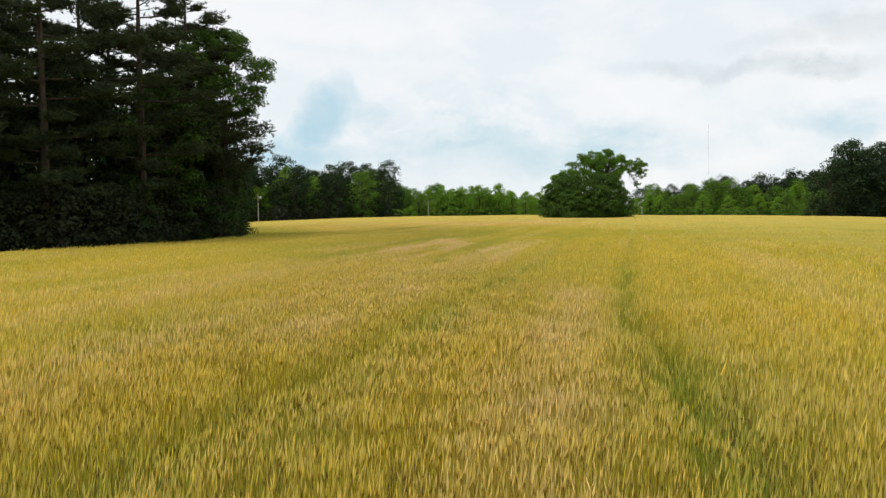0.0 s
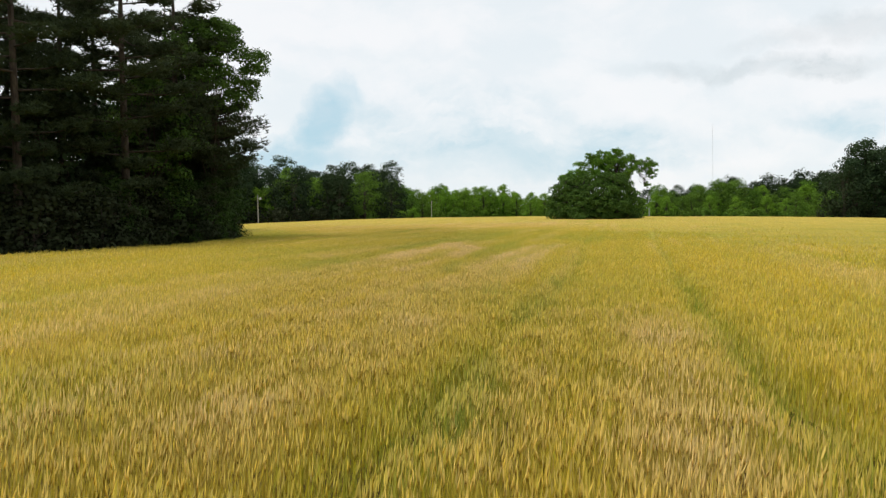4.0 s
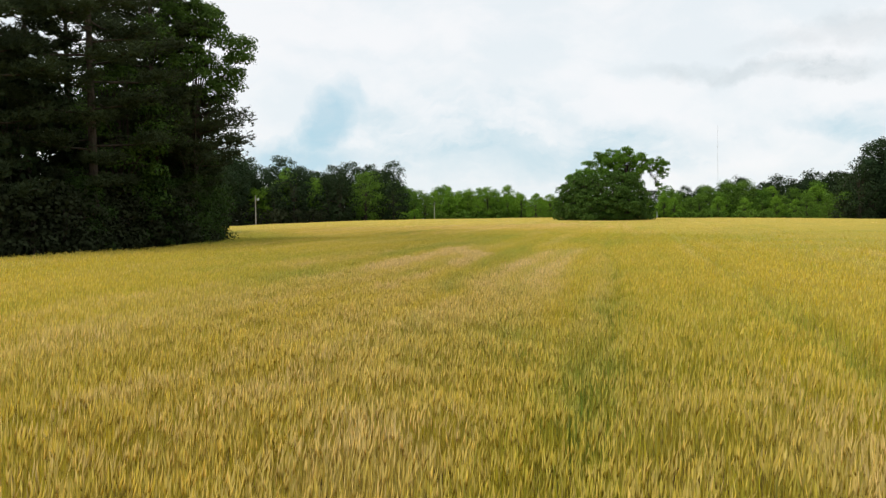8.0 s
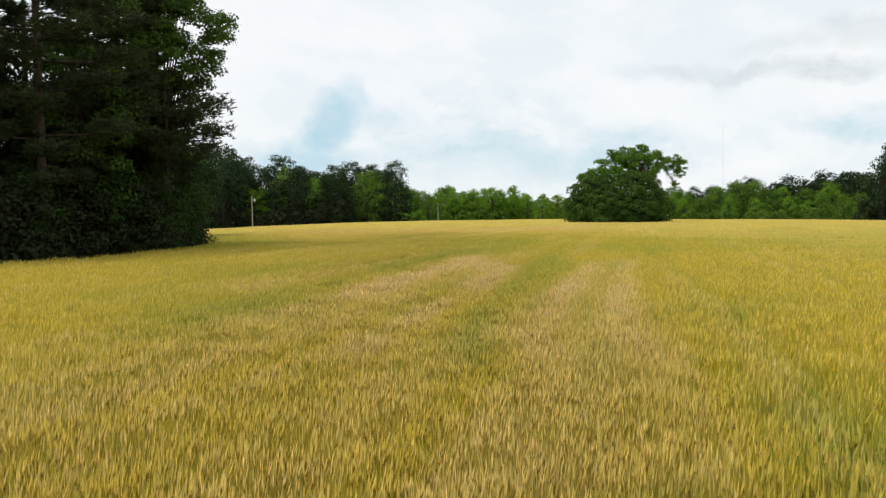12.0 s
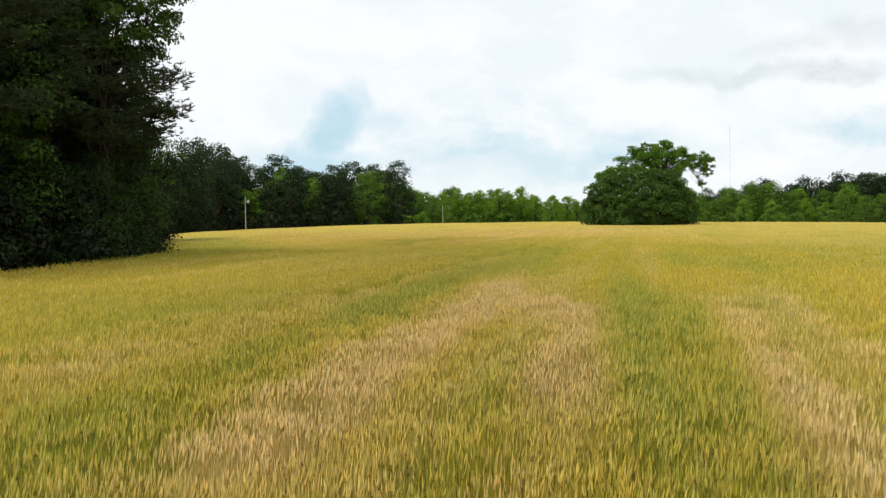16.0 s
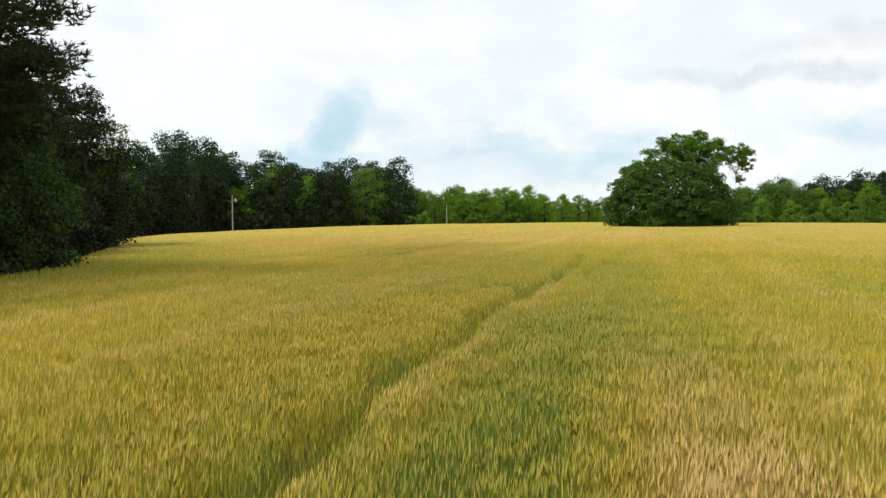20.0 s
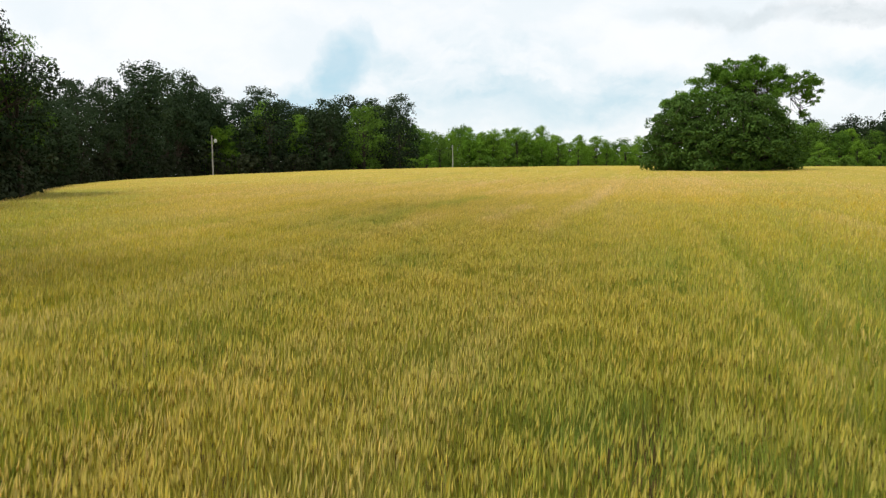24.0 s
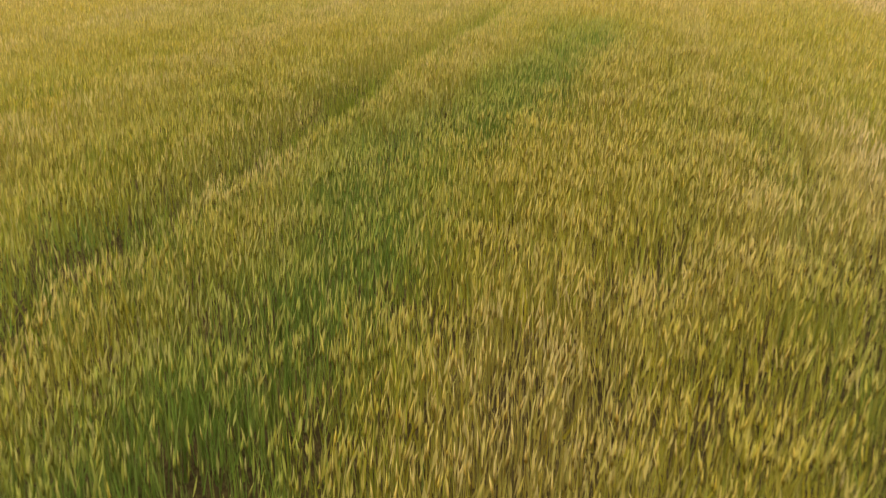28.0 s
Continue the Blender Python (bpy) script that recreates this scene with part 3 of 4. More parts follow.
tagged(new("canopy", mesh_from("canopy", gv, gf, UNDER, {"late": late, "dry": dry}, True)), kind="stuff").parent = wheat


# ---------------------------------------------------------------- trees
def tube(points, radii, sides=6):
    """Vertices and quads of a bent tapered tube."""
    p, r = np.asarray(points, float), np.asarray(radii, float)
    t = np.gradient(p, axis=0)
    t /= np.linalg.norm(t, axis=1)[:, None]
    ref = np.where(np.abs(t[:, 2:3]) > 0.9, [[1.0, 0, 0]], [[0, 0, 1.0]])
    u = np.cross(t, ref)
    u /= np.linalg.norm(u, axis=1)[:, None]
    w = np.cross(t, u)
    a = np.arange(sides) * 2 * np.pi / sides
    v = p[:, None] + r[:, None, None] * (u[:, None] * np.cos(a)[None, :, None] + w[:, None] * np.sin(a)[None, :, None])
    i, j = np.meshgrid(np.arange(len(p) - 1), np.arange(sides), indexing="ij")
    k = (j + 1) % sides
    f = np.stack([i * sides + j, i * sides + k, (i + 1) * sides + k, (i + 1) * sides + j], -1).reshape(-1, 4)
    return v.reshape(-1, 3), f


def joined(pieces):
    start, vs, fs = 0, [], []
    for v, f in pieces:
        vs.append(v)
        fs.append(f + start)
        start += len(v)
    return np.concatenate(vs), np.concatenate(fs)


def unit(rng, n):
    v = rng.normal(0, 1, (n, 3))
    return v / np.linalg.norm(v, axis=1)[:, None]


def leaf_quads(rng, centre, facing, size):
    """Folded diamond leaves round the given middles."""
    n = len(centre)
    t = np.cross(facing, unit(rng, n))
    t /= np.linalg.norm(t, axis=1)[:, None] + 1e-9
    b = np.cross(facing, t)
    s = size * rng.uniform(0.6, 1.3, n)[:, None]
    bend = facing * s * 0.12
    v = np.stack([centre - t * s * 0.5 - bend, centre - b * s * 0.32, centre + t * s * 0.5 - bend, centre + b * s * 0.32], 1)
    return v.reshape(-1, 3), np.arange(n * 4).reshape(n, 4)


def thing_tree(name, trunk, crown, leaf, label, category, group):
    tree = tagged(new(name), label, category, group)
    for part_name, (v, f), mat in (("trunk", trunk, BARK), ("crown", crown, leaf)):
        new(part_name, mesh_from(part_name, v, f, mat)).parent = tree
    return tree


def blobs_tree(name, seed, height, blobs, leaves, size, leaf, label, category, group, trunk_radius=0.3, flat=0.75, fill=0.35, twigs=3, loose=0.12, power=1.3):
    """A broad-leaved tree: a trunk with a limb into each of the leaf masses (x, y, z, r)."""
    rng = np.random.default_rng(seed)
    blobs = np.asarray(blobs, float)
    pieces = [tube([(0, 0, -0.4), (0.05, 0, height * 0.12), (0.1, 0.1, height * 0.35), (0, 0.1, height * 0.72)], [trunk_radius * 1.5, trunk_radius, trunk_radius * 0.8, trunk_radius * 0.3], 8)]
    flat_reach = np.hypot(blobs[:, 0], blobs[:, 1])
    for i, (bx, by, bz, br) in enumerate(blobs):
        inner = np.where(flat_reach < flat_reach[i] - 1.2)[0]
        gap = np.linalg.norm(blobs[inner, :3] - blobs[i, :3], axis=1) if len(inner) else np.array([99.0])
        if gap.min() < flat_reach[i] * 0.75:
            base = blobs[inner[gap.argmin()], :3]
            start = base - np.array([0, 0, 0.3])
            thick = 0.02 + 0.035 * br
        else:
            start = np.array([0, 0, min(bz * 0.6, height * rng.uniform(0.15, 0.5))])
            thick = min(trunk_radius * 0.32, 0.03 + 0.06 * br)
        end = np.array([bx, by, bz + br * 0.2])
        mid = start * 0.55 + end * 0.45 + rng.normal(0, 0.25, 3) + np.array([0, 0, 0.2])
        pieces.append(tube([start, mid, end], [thick, thick * 0.6, 0.015], 4))
        for s in range(twigs):
            d = unit(rng, 1)[0] * br * 0.85
            pieces.append(tube([mid, (bx + d[0] * 0.4, by + d[1] * 0.4, bz), (bx + d[0], by + d[1], bz + abs(d[2]) * 0.6)], [0.015 + 0.02 * br, 0.03, 0.01], 3))
    weight = blobs[:, 3] ** power
    pick = rng.choice(len(blobs), leaves, p=weight / weight.sum())
    d = unit(rng, leaves)
    d[:, 2] = np.where(d[:, 2] < -0.4, -d[:, 2], d[:, 2])
    lump = 1 + 0.26 * np.sin(d[:, 0] * 7 + pick) * np.sin(d[:, 1] * 6 + pick * 2) + 0.12 * np.sin(d[:, 2] * 9 + pick)
    rad = blobs[pick, 3] * np.where(rng.random(leaves) < fill, rng.uniform(0.4, 0.9, leaves), rng.normal(0.95, loose, leaves)) * np.minimum(lump, 1.22)
    rad = np.minimum(rad, 1.3 * blobs[pick, 3])
    centre = blobs[pick, :3] + d * rad[:, None] * np.array([1, 1, flat])
    facing = d + rng.normal(0, 0.62, (leaves, 3)) + np.array([0, 0, 0.30])
    facing /= np.linalg.norm(facing, axis=1)[:, None]
    return thing_tree(name, joined(pieces), leaf_quads(rng, centre, facing, size), leaf, label, category, group)


def broadleaf(name, seed, height, width, leaves, size, leaf, label, category="tree", group="", low=0.2, count=22, twigs=0):
    """Leaf masses spread over an uneven egg-shaped crown."""
    rng = np.random.default_rng(seed + 100)
    blobs = []
    for i in range(count):
        u = (i + 0.5) / count
        z = low + (1 - low) * u
        ring = math.sin(math.pi * min(0.93, 0.18 + 0.80 * u)) ** 0.8
        a = i * 2.4 + rng.normal(0, 0.4)
        r = width / 2 * ring * rng.uniform(0.40, 0.95)
        blobs.append((math.cos(a) * r, math.sin(a) * r, height * z * rng.uniform(0.9, 0.98), width * rng.uniform(0.09, 0.20)))
    return blobs_tree(name, seed, height, blobs, leaves, size, leaf, label, category, group, height * 0.017, twigs=twigs, loose=0.07)


def pine(name, seed, height, width, bare, tufts_count, size, label, group, quills=5, slim=0.20):
    """A pine: a straight trunk, whorls of boughs and needle tufts in flat sprays along their outer half."""
    rng = np.random.default_rng(seed)
    pieces = [tube([(0, 0, -0.4), (0.1, 0, height * 0.3), (0.0, 0.15, height * 0.7), (0.05, 0.1, height * 0.97)], [height * 0.014, height * 0.011, height * 0.007, 0.03], 8)]
    boughs = []
    n = 40
    for i in range(n):
        u = (i + rng.random()) / n
        z = height * (bare + (0.97 - bare) * u)
        reach = width / 2 * (math.sin(math.pi * (0.16 + 0.80 * u)) ** 0.7) * rng.uniform(0.6, 1.15)
        a = i * 2.39996 + rng.normal(0, 0.3)
        rise = reach * rng.uniform(-0.05, 0.4) * (0.4 + u)
        start = np.array([0, 0, z])
        end = np.array([math.cos(a) * reach, math.sin(a) * reach, z + rise])
        mid = start * 0.5 + end * 0.5 + np.array([0, 0, -reach * 0.05])
        pieces.append(tube([start, mid, end], [0.03 + reach * 0.012, 0.03 + reach * 0.006, 0.015], 4))
        boughs.append((start, mid, end, reach))
        for s in (-1, 1):
            side = np.array([-math.sin(a), math.cos(a), 0.1]) * s * reach * rng.uniform(0.2, 0.4)
            e2 = mid * 0.4 + end * 0.6 + side
            pieces.append(tube([mid, e2], [0.025, 0.01], 3))
            boughs.append((mid, (mid + e2) / 2, e2, reach * 0.6))
    reach = np.array([b[3] for b in boughs])
    pick = rng.choice(len(boughs), tufts_count, p=reach / reach.sum())
    s0, s1, s2 = (np.array([b[i] for b in boughs])[pick] for i in range(3))
    k = rng.beta(2.2, 1.1, tufts_count)[:, None]
    spot = (1 - k) ** 2 * s0 + 2 * k * (1 - k) * s1 + k * k * s2
    spot += np.clip(rng.normal(0, 1, spot.shape), -1.7, 1.7) * (0.10 * reach[pick][:, None] * np.array([1, 1, 0.45]) + 0.08) + np.array([0, 0, 0.12])
    way = unit(rng, tufts_count * quills)
    way[:, 2] = np.abs(way[:, 2]) * 0.8 + rng.normal(0.05, 0.15, len(way))
    root = np.repeat(spot, quills, 0)
    long = size * rng.uniform(0.6, 1.2, len(root))[:, None]
    flank = np.cross(way, unit(rng, len(root)))
    flank /= np.linalg.norm(flank, axis=1)[:, None] + 1e-9
    v = np.stack([root - flank * long * slim, root + flank * long * slim, root + way * long], 1).reshape(-1, 3)
    crown = v, np.arange(len(v)).reshape(-1, 3)
    return thing_tree(name, joined(pieces), crown, PINE, label, "pine tree", group)


used = set()


def plant(proto, x, y, scale=1.0, tall=1.0, turn=0.0, sink=0.0):
    """Stands a tree on the land: the first of its kind itself, then copies."""
    m = pose(x, y, land(x, y) - sink, 0, 0, turn) @ Matrix.Diagonal((scale, scale, scale * tall, 1))
    if proto.name not in used:
        used.add(proto.name)
        proto.matrix_basis = m
        return proto
    s = proto.scale.copy()
    proto.scale = (1, 1, 1)
    ob = copy_thing(proto, m)
    proto.scale = s
    return ob


HEIGHT = {}


def row(rng, protos, start, end, n, jitter, heights, base_height, tall=(0.90, 1.06)):
    """n trees along a line, their heights from one end to the other as listed."""
    for i in range(n):
        u = (i + 0.5) / n
        x = start[0] + (end[0] - start[0]) * u + rng.normal(0, jitter)
        y = start[1] + (end[1] - start[1]) * u + rng.normal(0, jitter)
        h = float(np.interp(u, np.linspace(0, 1, len(heights)), heights)) * rng.uniform(0.78, 1.08)
        proto = protos[rng.integers(len(protos))]
        plant(proto, x, y, h / HEIGHT.get(proto.name, base_height), rng.uniform(*tall), rng.uniform(0, 360))


def round_pine(name, seed, height, width, leaves, size, label, group):
    """A grown pine with a bare lower trunk and a loose rounded head of needle clumps."""
    rng = np.random.default_rng(seed + 300)
    blobs = []
    for i in range(34):
        u = (i + 0.5) / 34
        z = height * (0.42 + 0.54 * u)
        reach = width / 2 * math.sin(math.pi * (0.30 + 0.57 * u)) ** 0.7 * rng.uniform(0.35, 0.95)
        a = i * 2.4 + rng.normal(0, 0.5)
        blobs.append((math.cos(a) * reach, math.sin(a) * reach, z - 0.6, rng.uniform(1.0, 1.75) * width / 8.5))
    return blobs_tree(name, seed, height, blobs, leaves, size, FARPINE, label, "pine tree", group, height * 0.013, 0.80, 0.40, 0, 0.06)


PINES, WOODS = "pines at the field edge", "trees of the far wood"
near_pine = [pine("pine_tree", 31 + i, 28, 11.5, 0.06 + 0.05 * i, 6400, 0.45, "tall dark pine with layered drooping boughs", PINES, 9, 0.105) for i in range(3)]
mid_pine = [pine("pine_tree", 36 + i, 28, 11.5, 0.06 + 0.05 * i, 3000, 0.66, "dark pine in the wood round the field's bay", PINES) for i in range(2)]
far_pine = [round_pine("pine_tree", 41 + i, 22, 10.5, 3600, 0.50, "tall dark green pine above the wood edge", WOODS) for i in range(4)]
dark_tree = [broadleaf("hardwood_tree", 51 + i, 14, 12, 3400, 0.50, WOOD_SHADE, "tree of the wood with its shade put into very dark leaves", group=WOODS, low=0.05, count=44) for i in range(3)]
green_tree = [broadleaf("hardwood_tree", 61 + i, 14, 11, 3800, 0.50, MID, "full green hardwood tree at the wood edge", group=WOODS, low=0.05, count=44) for i in range(3)]
fresh_tree = [broadleaf("hardwood_tree", 71 + i, 14, 9.6, 3600, 0.48, BRIGHT, "bright spring-green tree beyond the field", group=WOODS, low=0.04, count=44) for i in range(4)]
edge_tree = [broadleaf("hardwood_tree", 81 + i, 18, 10.5, (13000, 8500)[i], (0.29, 0.33)[i], (DARK, WOOD_SHADE)[i], "leafy dark green hardwood at the field edge", group=PINES, low=0.22 - 0.16 * i, count=30, twigs=2) for i in range(2)]
shrub = [broadleaf("shrub", 91 + i, 5, 6.5, 600, 0.60, GLOOM, "dense filler shrub with the trees' shade in its dark leaf colour", "shrub", "undergrowth", low=0.02, count=16) for i in range(3)]
under = [broadleaf("shrub", 101 + i, 5, 6.5, 1800, 0.33, GLOOM, "dense shrub with the pines' shade in its dark leaf colour", "shrub", "undergrowth", low=0.02, count=22) for i in range(2)]
bush = [broadleaf("shrub", 95 + i, 4, 6.0, 500, 0.60, MID, "low green bush along the field margin", "shrub", "bushes of the margin", low=0.02, count=12) for i in range(2)]

margin_tree = broadleaf("hardwood_tree", 87, 9, 7.5, 6500, 0.25, EDGE_SHADE, "low leafy hardwood at the foot of the wood", group=PINES, low=0.02, count=40)
sapling = broadleaf("hardwood_tree", 66, 16, 8.0, 3200, 0.26, MID, "light green hardwood leaning out of the dark wood", group=PINES, low=0.35, count=24, twigs=2)
sunlit = broadleaf("shrub", 99, 4, 5.5, 900, 0.40, BRIGHT, "low yellow-green bush at the end of the dark wood", "shrub", "bushes of the margin", low=0.02, count=14)

for kinds, h in ((near_pine + mid_pine, 28), (far_pine, 22), (edge_tree, 18), (dark_tree + green_tree + fresh_tree, 14)):
    for proto in kinds:
        HEIGHT[proto.name] = h

rng = np.random.default_rng(5)
# the wood beside the start of the flight
for i, (x, y, h) in enumerate(((-37, 63, 27), (-31.5, 69, 28), (-26.5, 77, 29), (-25.5, 87, 28), (-29.0, 95, 27), (-37.5, 74, 29), (-35, 84, 28), (-44, 68, 27),
                               (-44, 79, 29), (-36, 94, 28), (-51, 64, 27), (-52, 76, 28), (-43, 90, 28), (-34, 103, 24), (-60, 70, 28), (-50, 88, 27), (-43, 58, 25))):
    plant(near_pine[i % 3], x, y, h / 28, rng.uniform(0.95, 1.05), rng.uniform(0, 360))
crown_rng = np.random.default_rng(83)
leaning = []
for i in range(46):
    u = (i + 0.5) / 46
    reach = 4.7 * math.sin(math.pi * (0.16 + 0.74 * u)) ** 0.8 * crown_rng.uniform(0.35, 1.0)
    a = i * 2.4
    leaning.append((math.cos(a) * reach + 0.5, math.sin(a) * reach, 13.6 + 8.6 * u, crown_rng.uniform(0.7, 1.4)))
plant(blobs_tree("hardwood_tree", 84, 21, leaning, 26000, 0.25, DARK, "tall hardwood with a rounded light crown among dark pines", "tree", PINES, 0.26, 0.8, 0.35, 0, 0.12), -22.6, 88.5, 1.0, 0.96)
plant(pine("pine_tree", 85, 13.5, 12.6, 0.56, 3600, 0.36, "slender pine reaching out over the wheat with one long bough", PINES, 8, 0.12), -22.3, 88.2, 1.0, 1.0, 30)
plant(near_pine[1], -26.0, 91.5, 0.84, 1.0, 140)
plant(near_pine[2], -25.0, 94.5, 0.62, 1.0, 60)
plant(near_pine[0], -23.6, 89.5, 0.50, 1.0, 250)
for x, y, k in ((-24.0, 94.5, 1.0), (-26.0, 100.0, 0.95), (-23.8, 89.5, 0.85), (-25.0, 84.0, 0.8), (-28.5, 105.5, 0.9), (-27.0, 76.0, 0.7), (-22.6, 86.4, 0.72), (-22.9, 91.8, 0.75)):
    plant(margin_tree, x, y, k, 1.0, x * 47)
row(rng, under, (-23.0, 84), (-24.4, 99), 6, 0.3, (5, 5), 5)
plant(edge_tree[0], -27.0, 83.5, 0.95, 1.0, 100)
# filler trees whose dark leaf colour deepens the shaded inside of the wood
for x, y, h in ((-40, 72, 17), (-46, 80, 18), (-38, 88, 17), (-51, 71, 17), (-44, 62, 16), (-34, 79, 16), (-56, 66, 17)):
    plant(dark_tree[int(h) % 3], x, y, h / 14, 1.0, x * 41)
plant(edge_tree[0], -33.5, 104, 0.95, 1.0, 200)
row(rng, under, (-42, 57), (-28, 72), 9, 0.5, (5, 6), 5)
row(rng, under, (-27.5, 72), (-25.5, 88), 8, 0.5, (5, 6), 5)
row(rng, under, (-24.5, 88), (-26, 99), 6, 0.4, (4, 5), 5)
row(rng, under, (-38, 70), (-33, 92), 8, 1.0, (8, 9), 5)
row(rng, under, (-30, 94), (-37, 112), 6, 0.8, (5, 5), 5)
# hardwoods round the bay of the field
plant(edge_tree[1], -38.3, 136.0, 1.0, 0.92, 75)
row(rng, under, (-34.5, 120), (-36.8, 136), 6, 0.4, (5, 6), 5)
plant(sapling, -36.8, 139.5, 0.88, 1.0, 20)
plant(sapling, -27.6, 104.5, 0.48, 1.05, 130)
plant(sapling, -29.5, 108.5, 0.42, 1.0, 250)
plant(edge_tree[1], -35.5, 120.0, 15.5 / 18, 1.0, 190)
row(rng, mid_pine + edge_tree[1:], (-33.5, 112), (-43.5, 142), 9, 0.8, (16, 18, 17), 18, (0.95, 1.1))
row(rng, mid_pine + far_pine[:1], (-41, 110), (-52, 142), 7, 1.5, (20, 22), 20)
row(rng, mid_pine[:1] + edge_tree[1:] * 2 + dark_tree[:1], (-46, 146), (-60, 182), 11, 1.2, (12, 12, 13), 14)
# filler shrubs, shade-coloured, added to close the holes under the crowns
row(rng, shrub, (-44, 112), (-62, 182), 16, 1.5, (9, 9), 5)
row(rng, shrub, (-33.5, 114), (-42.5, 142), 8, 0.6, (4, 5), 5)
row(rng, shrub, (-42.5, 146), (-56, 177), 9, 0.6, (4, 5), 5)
row(rng, far_pine, (-54, 150), (-68, 205), 12, 1.6, (14, 14.5, 17), 22)
# the dark wood behind the pole
row(rng, far_pine[:2] + dark_tree, (-62, 184), (-66, 252), 12, 2.0, (12.5, 16), 14)
row(rng, far_pine, (-67, 200), (-62, 290), 18, 2.0, (16.5, 21, 22.5, 23.5), 22)
row(rng, green_tree, (-62, 266), (-40, 302), 5, 2.0, (13, 14, 15), 14)
plant(fresh_tree[1], -53.5, 293, 1.0, 1.42, 77)
plant(dark_tree[0], -48.6, 277, 1.22, 1.02, 15)
plant(dark_tree[1], -53.0, 281, 1.05, 0.95, 95)
plant(fresh_tree[2], -42.6, 286, 0.95, 1.05, 140)
plant(dark_tree[2], -35.0, 282, 1.12, 1.0, 200)
plant(dark_tree[0], -38.8, 284, 1.0, 1.05, 260)
plant(green_tree[1], -27.2, 287, 1.15, 1.02, 33)
plant(dark_tree[1], -18.5, 289, 0.98, 0.95, 310)
plant(fresh_tree[0], -58.5, 268, 0.90, 0.95, 20)
row(rng, dark_tree, (-66, 262), (-22, 314), 10, 2.0, (15, 16, 17), 14)
row(rng, far_pine, (-66, 300), (-22, 322), 16, 2.0, (24, 23, 22.5, 22), 22)
for x, y, h in ((-56.5, 271, 12.5), (-46, 300, 16.5)):
    plant(fresh_tree[int(h) % 3], x, y, h / 14, 1.0, x * 29)
row(rng, fresh_tree[1:2] + green_tree, (-36, 305), (-24, 309), 3, 1.5, (17, 17), 14)
row(rng, shrub, (-60, 186), (-63, 252), 12, 1.0, (5, 6), 5)
row(rng, shrub, (-62, 254), (-14, 306), 14, 1.0, (5, 6), 5)
row(rng, shrub, (-66, 190), (-70, 290), 14, 1.0, (8, 8), 5)
row(rng, shrub, (-66, 266), (-16, 316), 14, 1.0, (7, 7), 5)
for x, y, h in ((-57.5, 281, 9), (-60, 263, 8), (-63, 300, 9), (-54, 290, 8), (-58, 272, 7)):
    plant(shrub[int(-x) % 3], x, y, h / 5, 1.0, y * 31)
for x, y, h in ((-15.5, 297, 3.6), (-12.0, 301, 4.6), (-18.5, 300, 4.2)):
    plant(sunlit, x, y, h / 4, 0.9, x * 53)
# the fresh green row straight ahead
row(rng, fresh_tree, (-17, 318), (14, 342), 7, 1.5, (12, 14, 14), 14)
row(rng, fresh_tree, (10, 346), (40, 372), 7, 2.0, (14, 13, 11), 14)
row(rng, green_tree, (-14, 336), (40, 386), 11, 2.5, (13, 14, 11), 14)
row(rng, fresh_tree, (38, 385), (66, 440), 8, 2.5, (10, 10), 14)
row(rng, fresh_tree, (30, 322), (52, 330), 5, 1.5, (10, 11, 10), 14)
for x, y, h in ((-20, 307, 14), (-16, 309, 12.5), (-12.5, 306, 9.5), (-9, 312, 10)):
    plant(green_tree[int(h) % 3], x, y, h / 14, 1.0, x * 37)
row(rng, fresh_tree, (-8, 330), (44, 352), 9, 2.0, (12, 12, 10), 14)
row(rng, fresh_tree + green_tree, (40, 350), (64, 372), 6, 2.0, (10, 10), 14)
row(rng, bush, (-14, 312), (40, 362), 16, 1.5, (4, 5), 4)
row(rng, bush, (42, 376), (100, 410), 12, 2.0, (5, 6), 4)
row(rng, bush, (100, 400), (185, 425), 14, 2.0, (6, 7), 4)
row(rng, shrub, (-18, 345), (44, 392), 13, 1.5, (11, 11, 9), 5)
row(rng, shrub, (44, 392), (104, 445), 10, 1.5, (8, 9), 5)
# the woods beyond the oak
row(rng, shrub, (100, 470), (236, 480), 14, 2.0, (13, 17, 18), 5)
row(rng, dark_tree, (105, 452), (238, 462), 22, 2.5, (18, 24, 29), 14)
row(rng, fresh_tree, (58, 340), (104, 420), 10, 3.0, (10, 12, 13), 14)
row(rng, green_tree + fresh_tree[:2], (96, 415), (190, 440), 16, 4.0, (14, 16, 20), 14)
row(rng, fresh_tree, (120, 415), (170, 430), 4, 4.0, (13, 15), 14)
row(rng, dark_tree + green_tree, (105, 440), (225, 460), 16, 4.0, (17, 23, 27), 14)
row(rng, far_pine, (108, 462), (240, 470), 24, 3.0, (18, 25, 30), 22)
row(rng, green_tree, (150, 380), (200, 330), 7, 4.0, (14, 16), 14)
# the pines past the field's far corner
row(rng, far_pine, (113, 250), (142, 262), 10, 1.2, (23.5, 25), 22, (0.95, 1.0))
row(rng, dark_tree, (110, 247), (142, 258), 8, 1.0, (16, 17), 14)
row(rng, dark_tree, (140, 250), (190, 300), 8, 3.0, (15, 16), 14)
row(rng, shrub, (107, 246), (140, 254), 7, 1.0, (5, 5), 5)

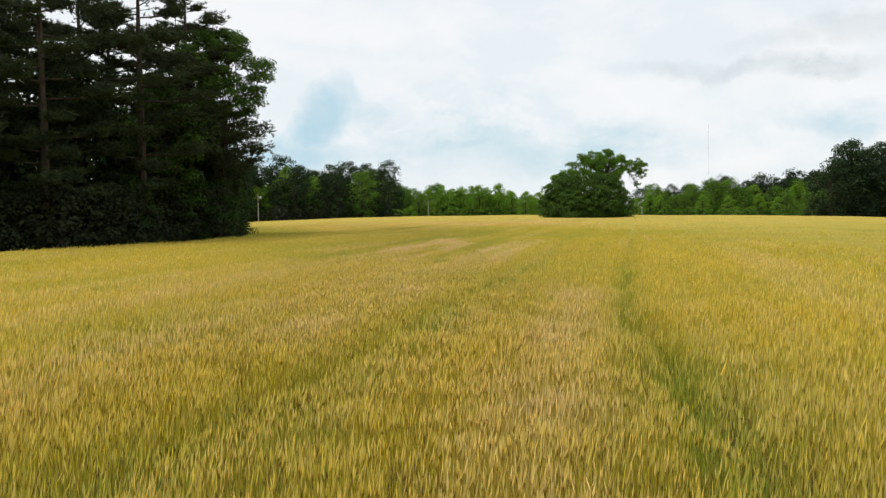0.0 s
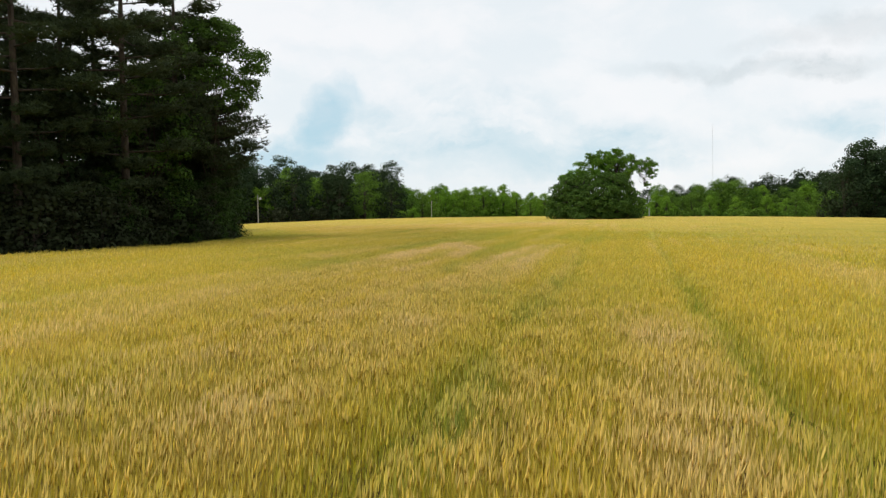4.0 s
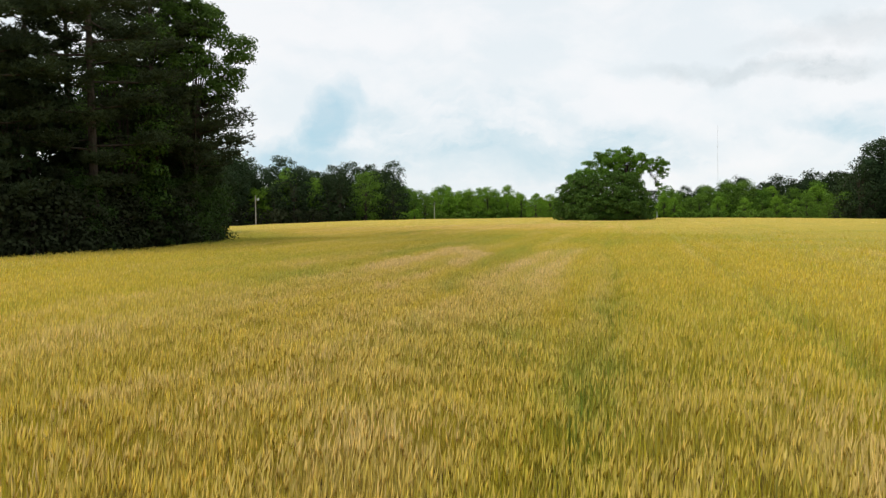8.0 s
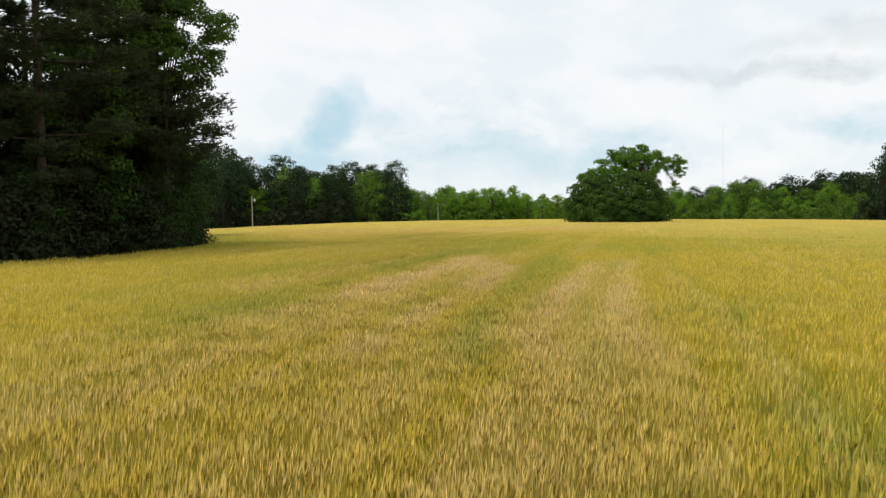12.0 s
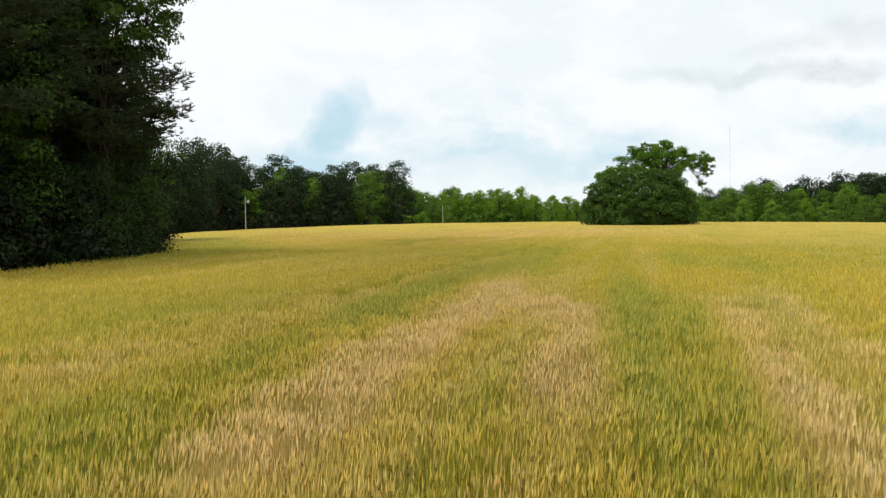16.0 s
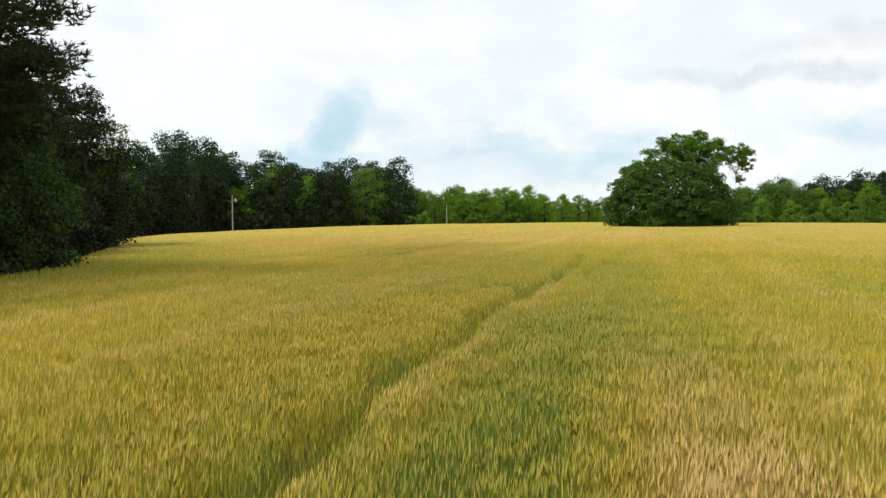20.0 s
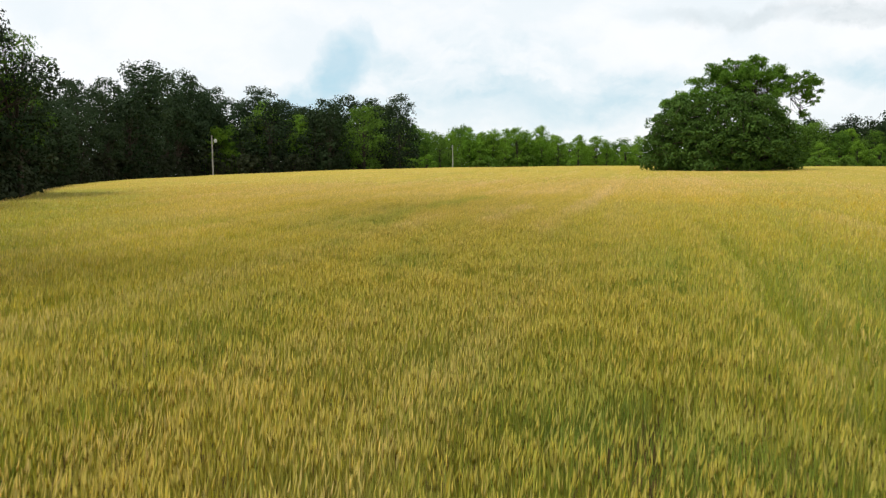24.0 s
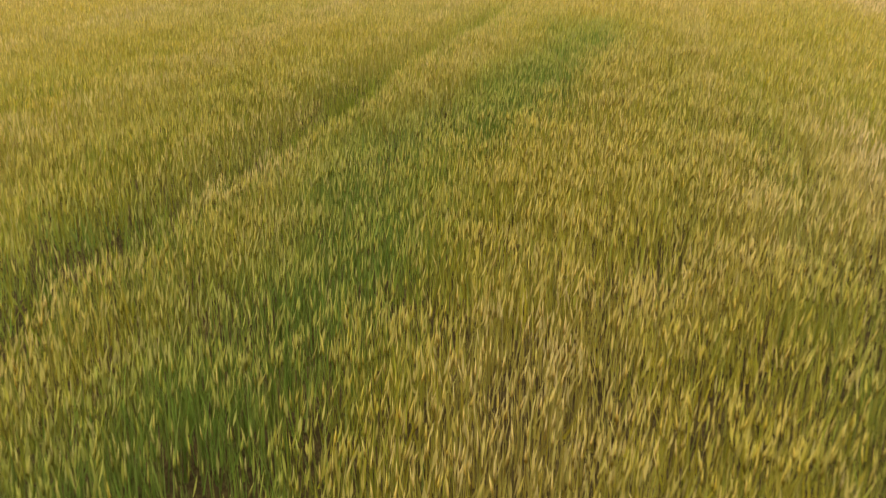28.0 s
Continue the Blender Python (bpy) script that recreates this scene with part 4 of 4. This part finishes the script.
# the great tree in the field: a dense dark dome and an old oak rising behind it
drng = np.random.default_rng(77)
dome = []
for i in range(210):
    z = 0.8 + 8.3 * (i + 0.5) / 210
    r = 8.9 * (1 - (z / 9.9) ** 3.2) ** 0.42 * drng.uniform(0.80, 1.04)
    a = i * 2.4
    dome.append((math.cos(a) * r, math.sin(a) * r * 0.85, z, drng.uniform(0.65, 1.25)))
for i in range(44):
    dome.append((drng.uniform(-6, 6), drng.uniform(-5, 5), drng.uniform(1.5, 6.6), drng.uniform(1.8, 2.5)))
for i in range(30):
    a, r = i * 2.4, 8.3 * math.sqrt((i + 3) / 33)
    dome.append((math.cos(a) * r, math.sin(a) * r * 0.85, 0.7 + drng.uniform(0, 0.5), drng.uniform(1.0, 1.5)))
dome_tree = blobs_tree("magnolia_tree", 78, 9, dome, 56000, 0.32, DARK, "broad dense dark evergreen tree standing in the wheat", "tree", "", 0.35, 0.70, 0.12, 1, 0.05)
plant(dome_tree, 30.7, 185.0, 1.06)

orng = np.random.default_rng(80)
oak_clumps = []
# each leafy mass of the oak: its middle, its reach across, along and up, and how many clumps fill it
for cx, cy, cz, rx, ry, rz, n, small, large in ((-1.6, 0.0, 11.6, 7.0, 4.6, 3.9, 120, 0.60, 1.10), (-9.4, -0.6, 9.4, 3.1, 3.0, 2.1, 34, 0.55, 1.05), (5.6, 0.2, 12.3, 3.0, 2.4, 1.9, 34, 0.42, 0.78),
                                                (7.6, 0.2, 10.6, 1.7, 1.5, 1.3, 18, 0.30, 0.55), (6.7, 0.0, 8.6, 1.2, 1.0, 1.5, 13, 0.22, 0.42), (-0.4, 0.0, 15.0, 2.6, 2.0, 0.9, 14, 0.40, 0.75), (-4.6, 0.0, 14.1, 1.2, 1.2, 0.9, 7, 0.40, 0.65)):
    for d in unit(orng, n):
        k = orng.uniform(0.45, 1.0)
        oak_clumps.append((cx + d[0] * rx * k, cy + d[1] * ry * k, cz + d[2] * rz * k, orng.uniform(small, large)))
oak = blobs_tree("oak_tree", 79, 13, oak_clumps, 36000, 0.29, OAK, "old oak with an open spreading crown", "tree", "", 0.45, 0.8, 0.30, 1, 0.12, 1.8)
plant(oak, 36.0, 188.5, 1.0, 0.975)


# ---------------------------------------------------------------- poles and mast
def part(name, bm, mat, parent, label=""):
    me = bpy.data.meshes.new(name)
    bm.to_mesh(me)
    bm.free()
    me.materials.append(mat)
    ob = new(name, me)
    ob.parent = parent
    if label:
        ob["label"] = label
    return ob


def rod(p, q, r0, r1, sides=10):
    bm = bmesh.new()
    d = Vector(q) - Vector(p)
    m = Matrix.Translation((Vector(p) + Vector(q)) / 2) @ d.to_track_quat("Z", "Y").to_matrix().to_4x4()
    bmesh.ops.create_cone(bm, cap_ends=True, segments=sides, radius1=r0, radius2=r1, depth=d.length, matrix=m)
    return bm


def box(w, d, h, m, bevel=0.02):
    bm = bmesh.new()
    bmesh.ops.create_cube(bm, size=1, matrix=m @ Matrix.Diagonal((w, d, h, 1)))
    bmesh.ops.bevel(bm, geom=bm.edges[:], offset=bevel, segments=2, affect="EDGES")
    return bm


pole = tagged(new("utility_pole"), "weathered grey wooden utility pole with a small lamp head", "utility pole")
pole.matrix_basis = pose(-53.6, 247.5, land(-53.6, 247.5))
part("shaft", rod((0, 0, -0.3), (0, 0, 8.9), 0.16, 0.11, 14), POLEWOOD, pole)
part("bracket", rod((0.1, 0, 7.75), (0.62, -0.1, 7.95), 0.035, 0.03, 8), STEEL, pole)
lamp = part("lamp_head", box(0.55, 0.42, 0.62, pose(0.75, -0.1, 7.75), 0.08), STEEL, pole, "pale grey lamp housing")
part("cap", rod((0.75, -0.1, 8.06), (0.75, -0.1, 8.2), 0.16, 0.05, 10), STEEL, lamp)

post = tagged(new("marker_post"), "slim pale wooden post at the far edge of the field", "post")
post.matrix_basis = pose(-4.8, 266, land(-4.8, 266))
part("shaft", rod((0, 0, -0.3), (0, 0, 5.7), 0.09, 0.065, 10), POLEWOOD, post)
part("cap", rod((0, 0, 5.7), (0, 0, 5.76), 0.09, 0.075, 10), STEEL, post)
post = tagged(new("marker_post"), "short pale post beyond the oak", "post")
post.matrix_basis = pose(76.5, 330, land(76.5, 330))
part("shaft", rod((0, 0, -0.3), (0, 0, 4.4), 0.16, 0.13, 10), POLEWOOD, post)
part("cap", rod((0, 0, 4.4), (0, 0, 4.48), 0.17, 0.14, 10), STEEL, post)

mast = tagged(new("radio_mast"), "very tall thin grey lattice radio mast on the horizon", "radio mast")
mast.matrix_basis = pose(465, 1500, land(465, 1500))
for i in range(3):
    a = i * 2.0944
    part("leg", rod((math.cos(a) * 0.6, math.sin(a) * 0.6, 0), (math.cos(a) * 0.45, math.sin(a) * 0.45, 172), 0.06, 0.05, 5), STEEL, mast)
bm = bmesh.new()
for k in range(86):
    z = k * 2.0
    for i in range(3):
        a, c2 = i * 2.0944, (i + 1) * 2.0944
        p, q = Vector((math.cos(a) * 0.55, math.sin(a) * 0.55, z)), Vector((math.cos(c2) * 0.55, math.sin(c2) * 0.55, z + 2.0))
        d = q - p
        bmesh.ops.create_cone(bm, segments=3, radius1=0.025, radius2=0.025, depth=d.length, matrix=Matrix.Translation((p + q) / 2) @ d.to_track_quat("Z", "Y").to_matrix().to_4x4())
part("bracing", bm, STEEL, mast)
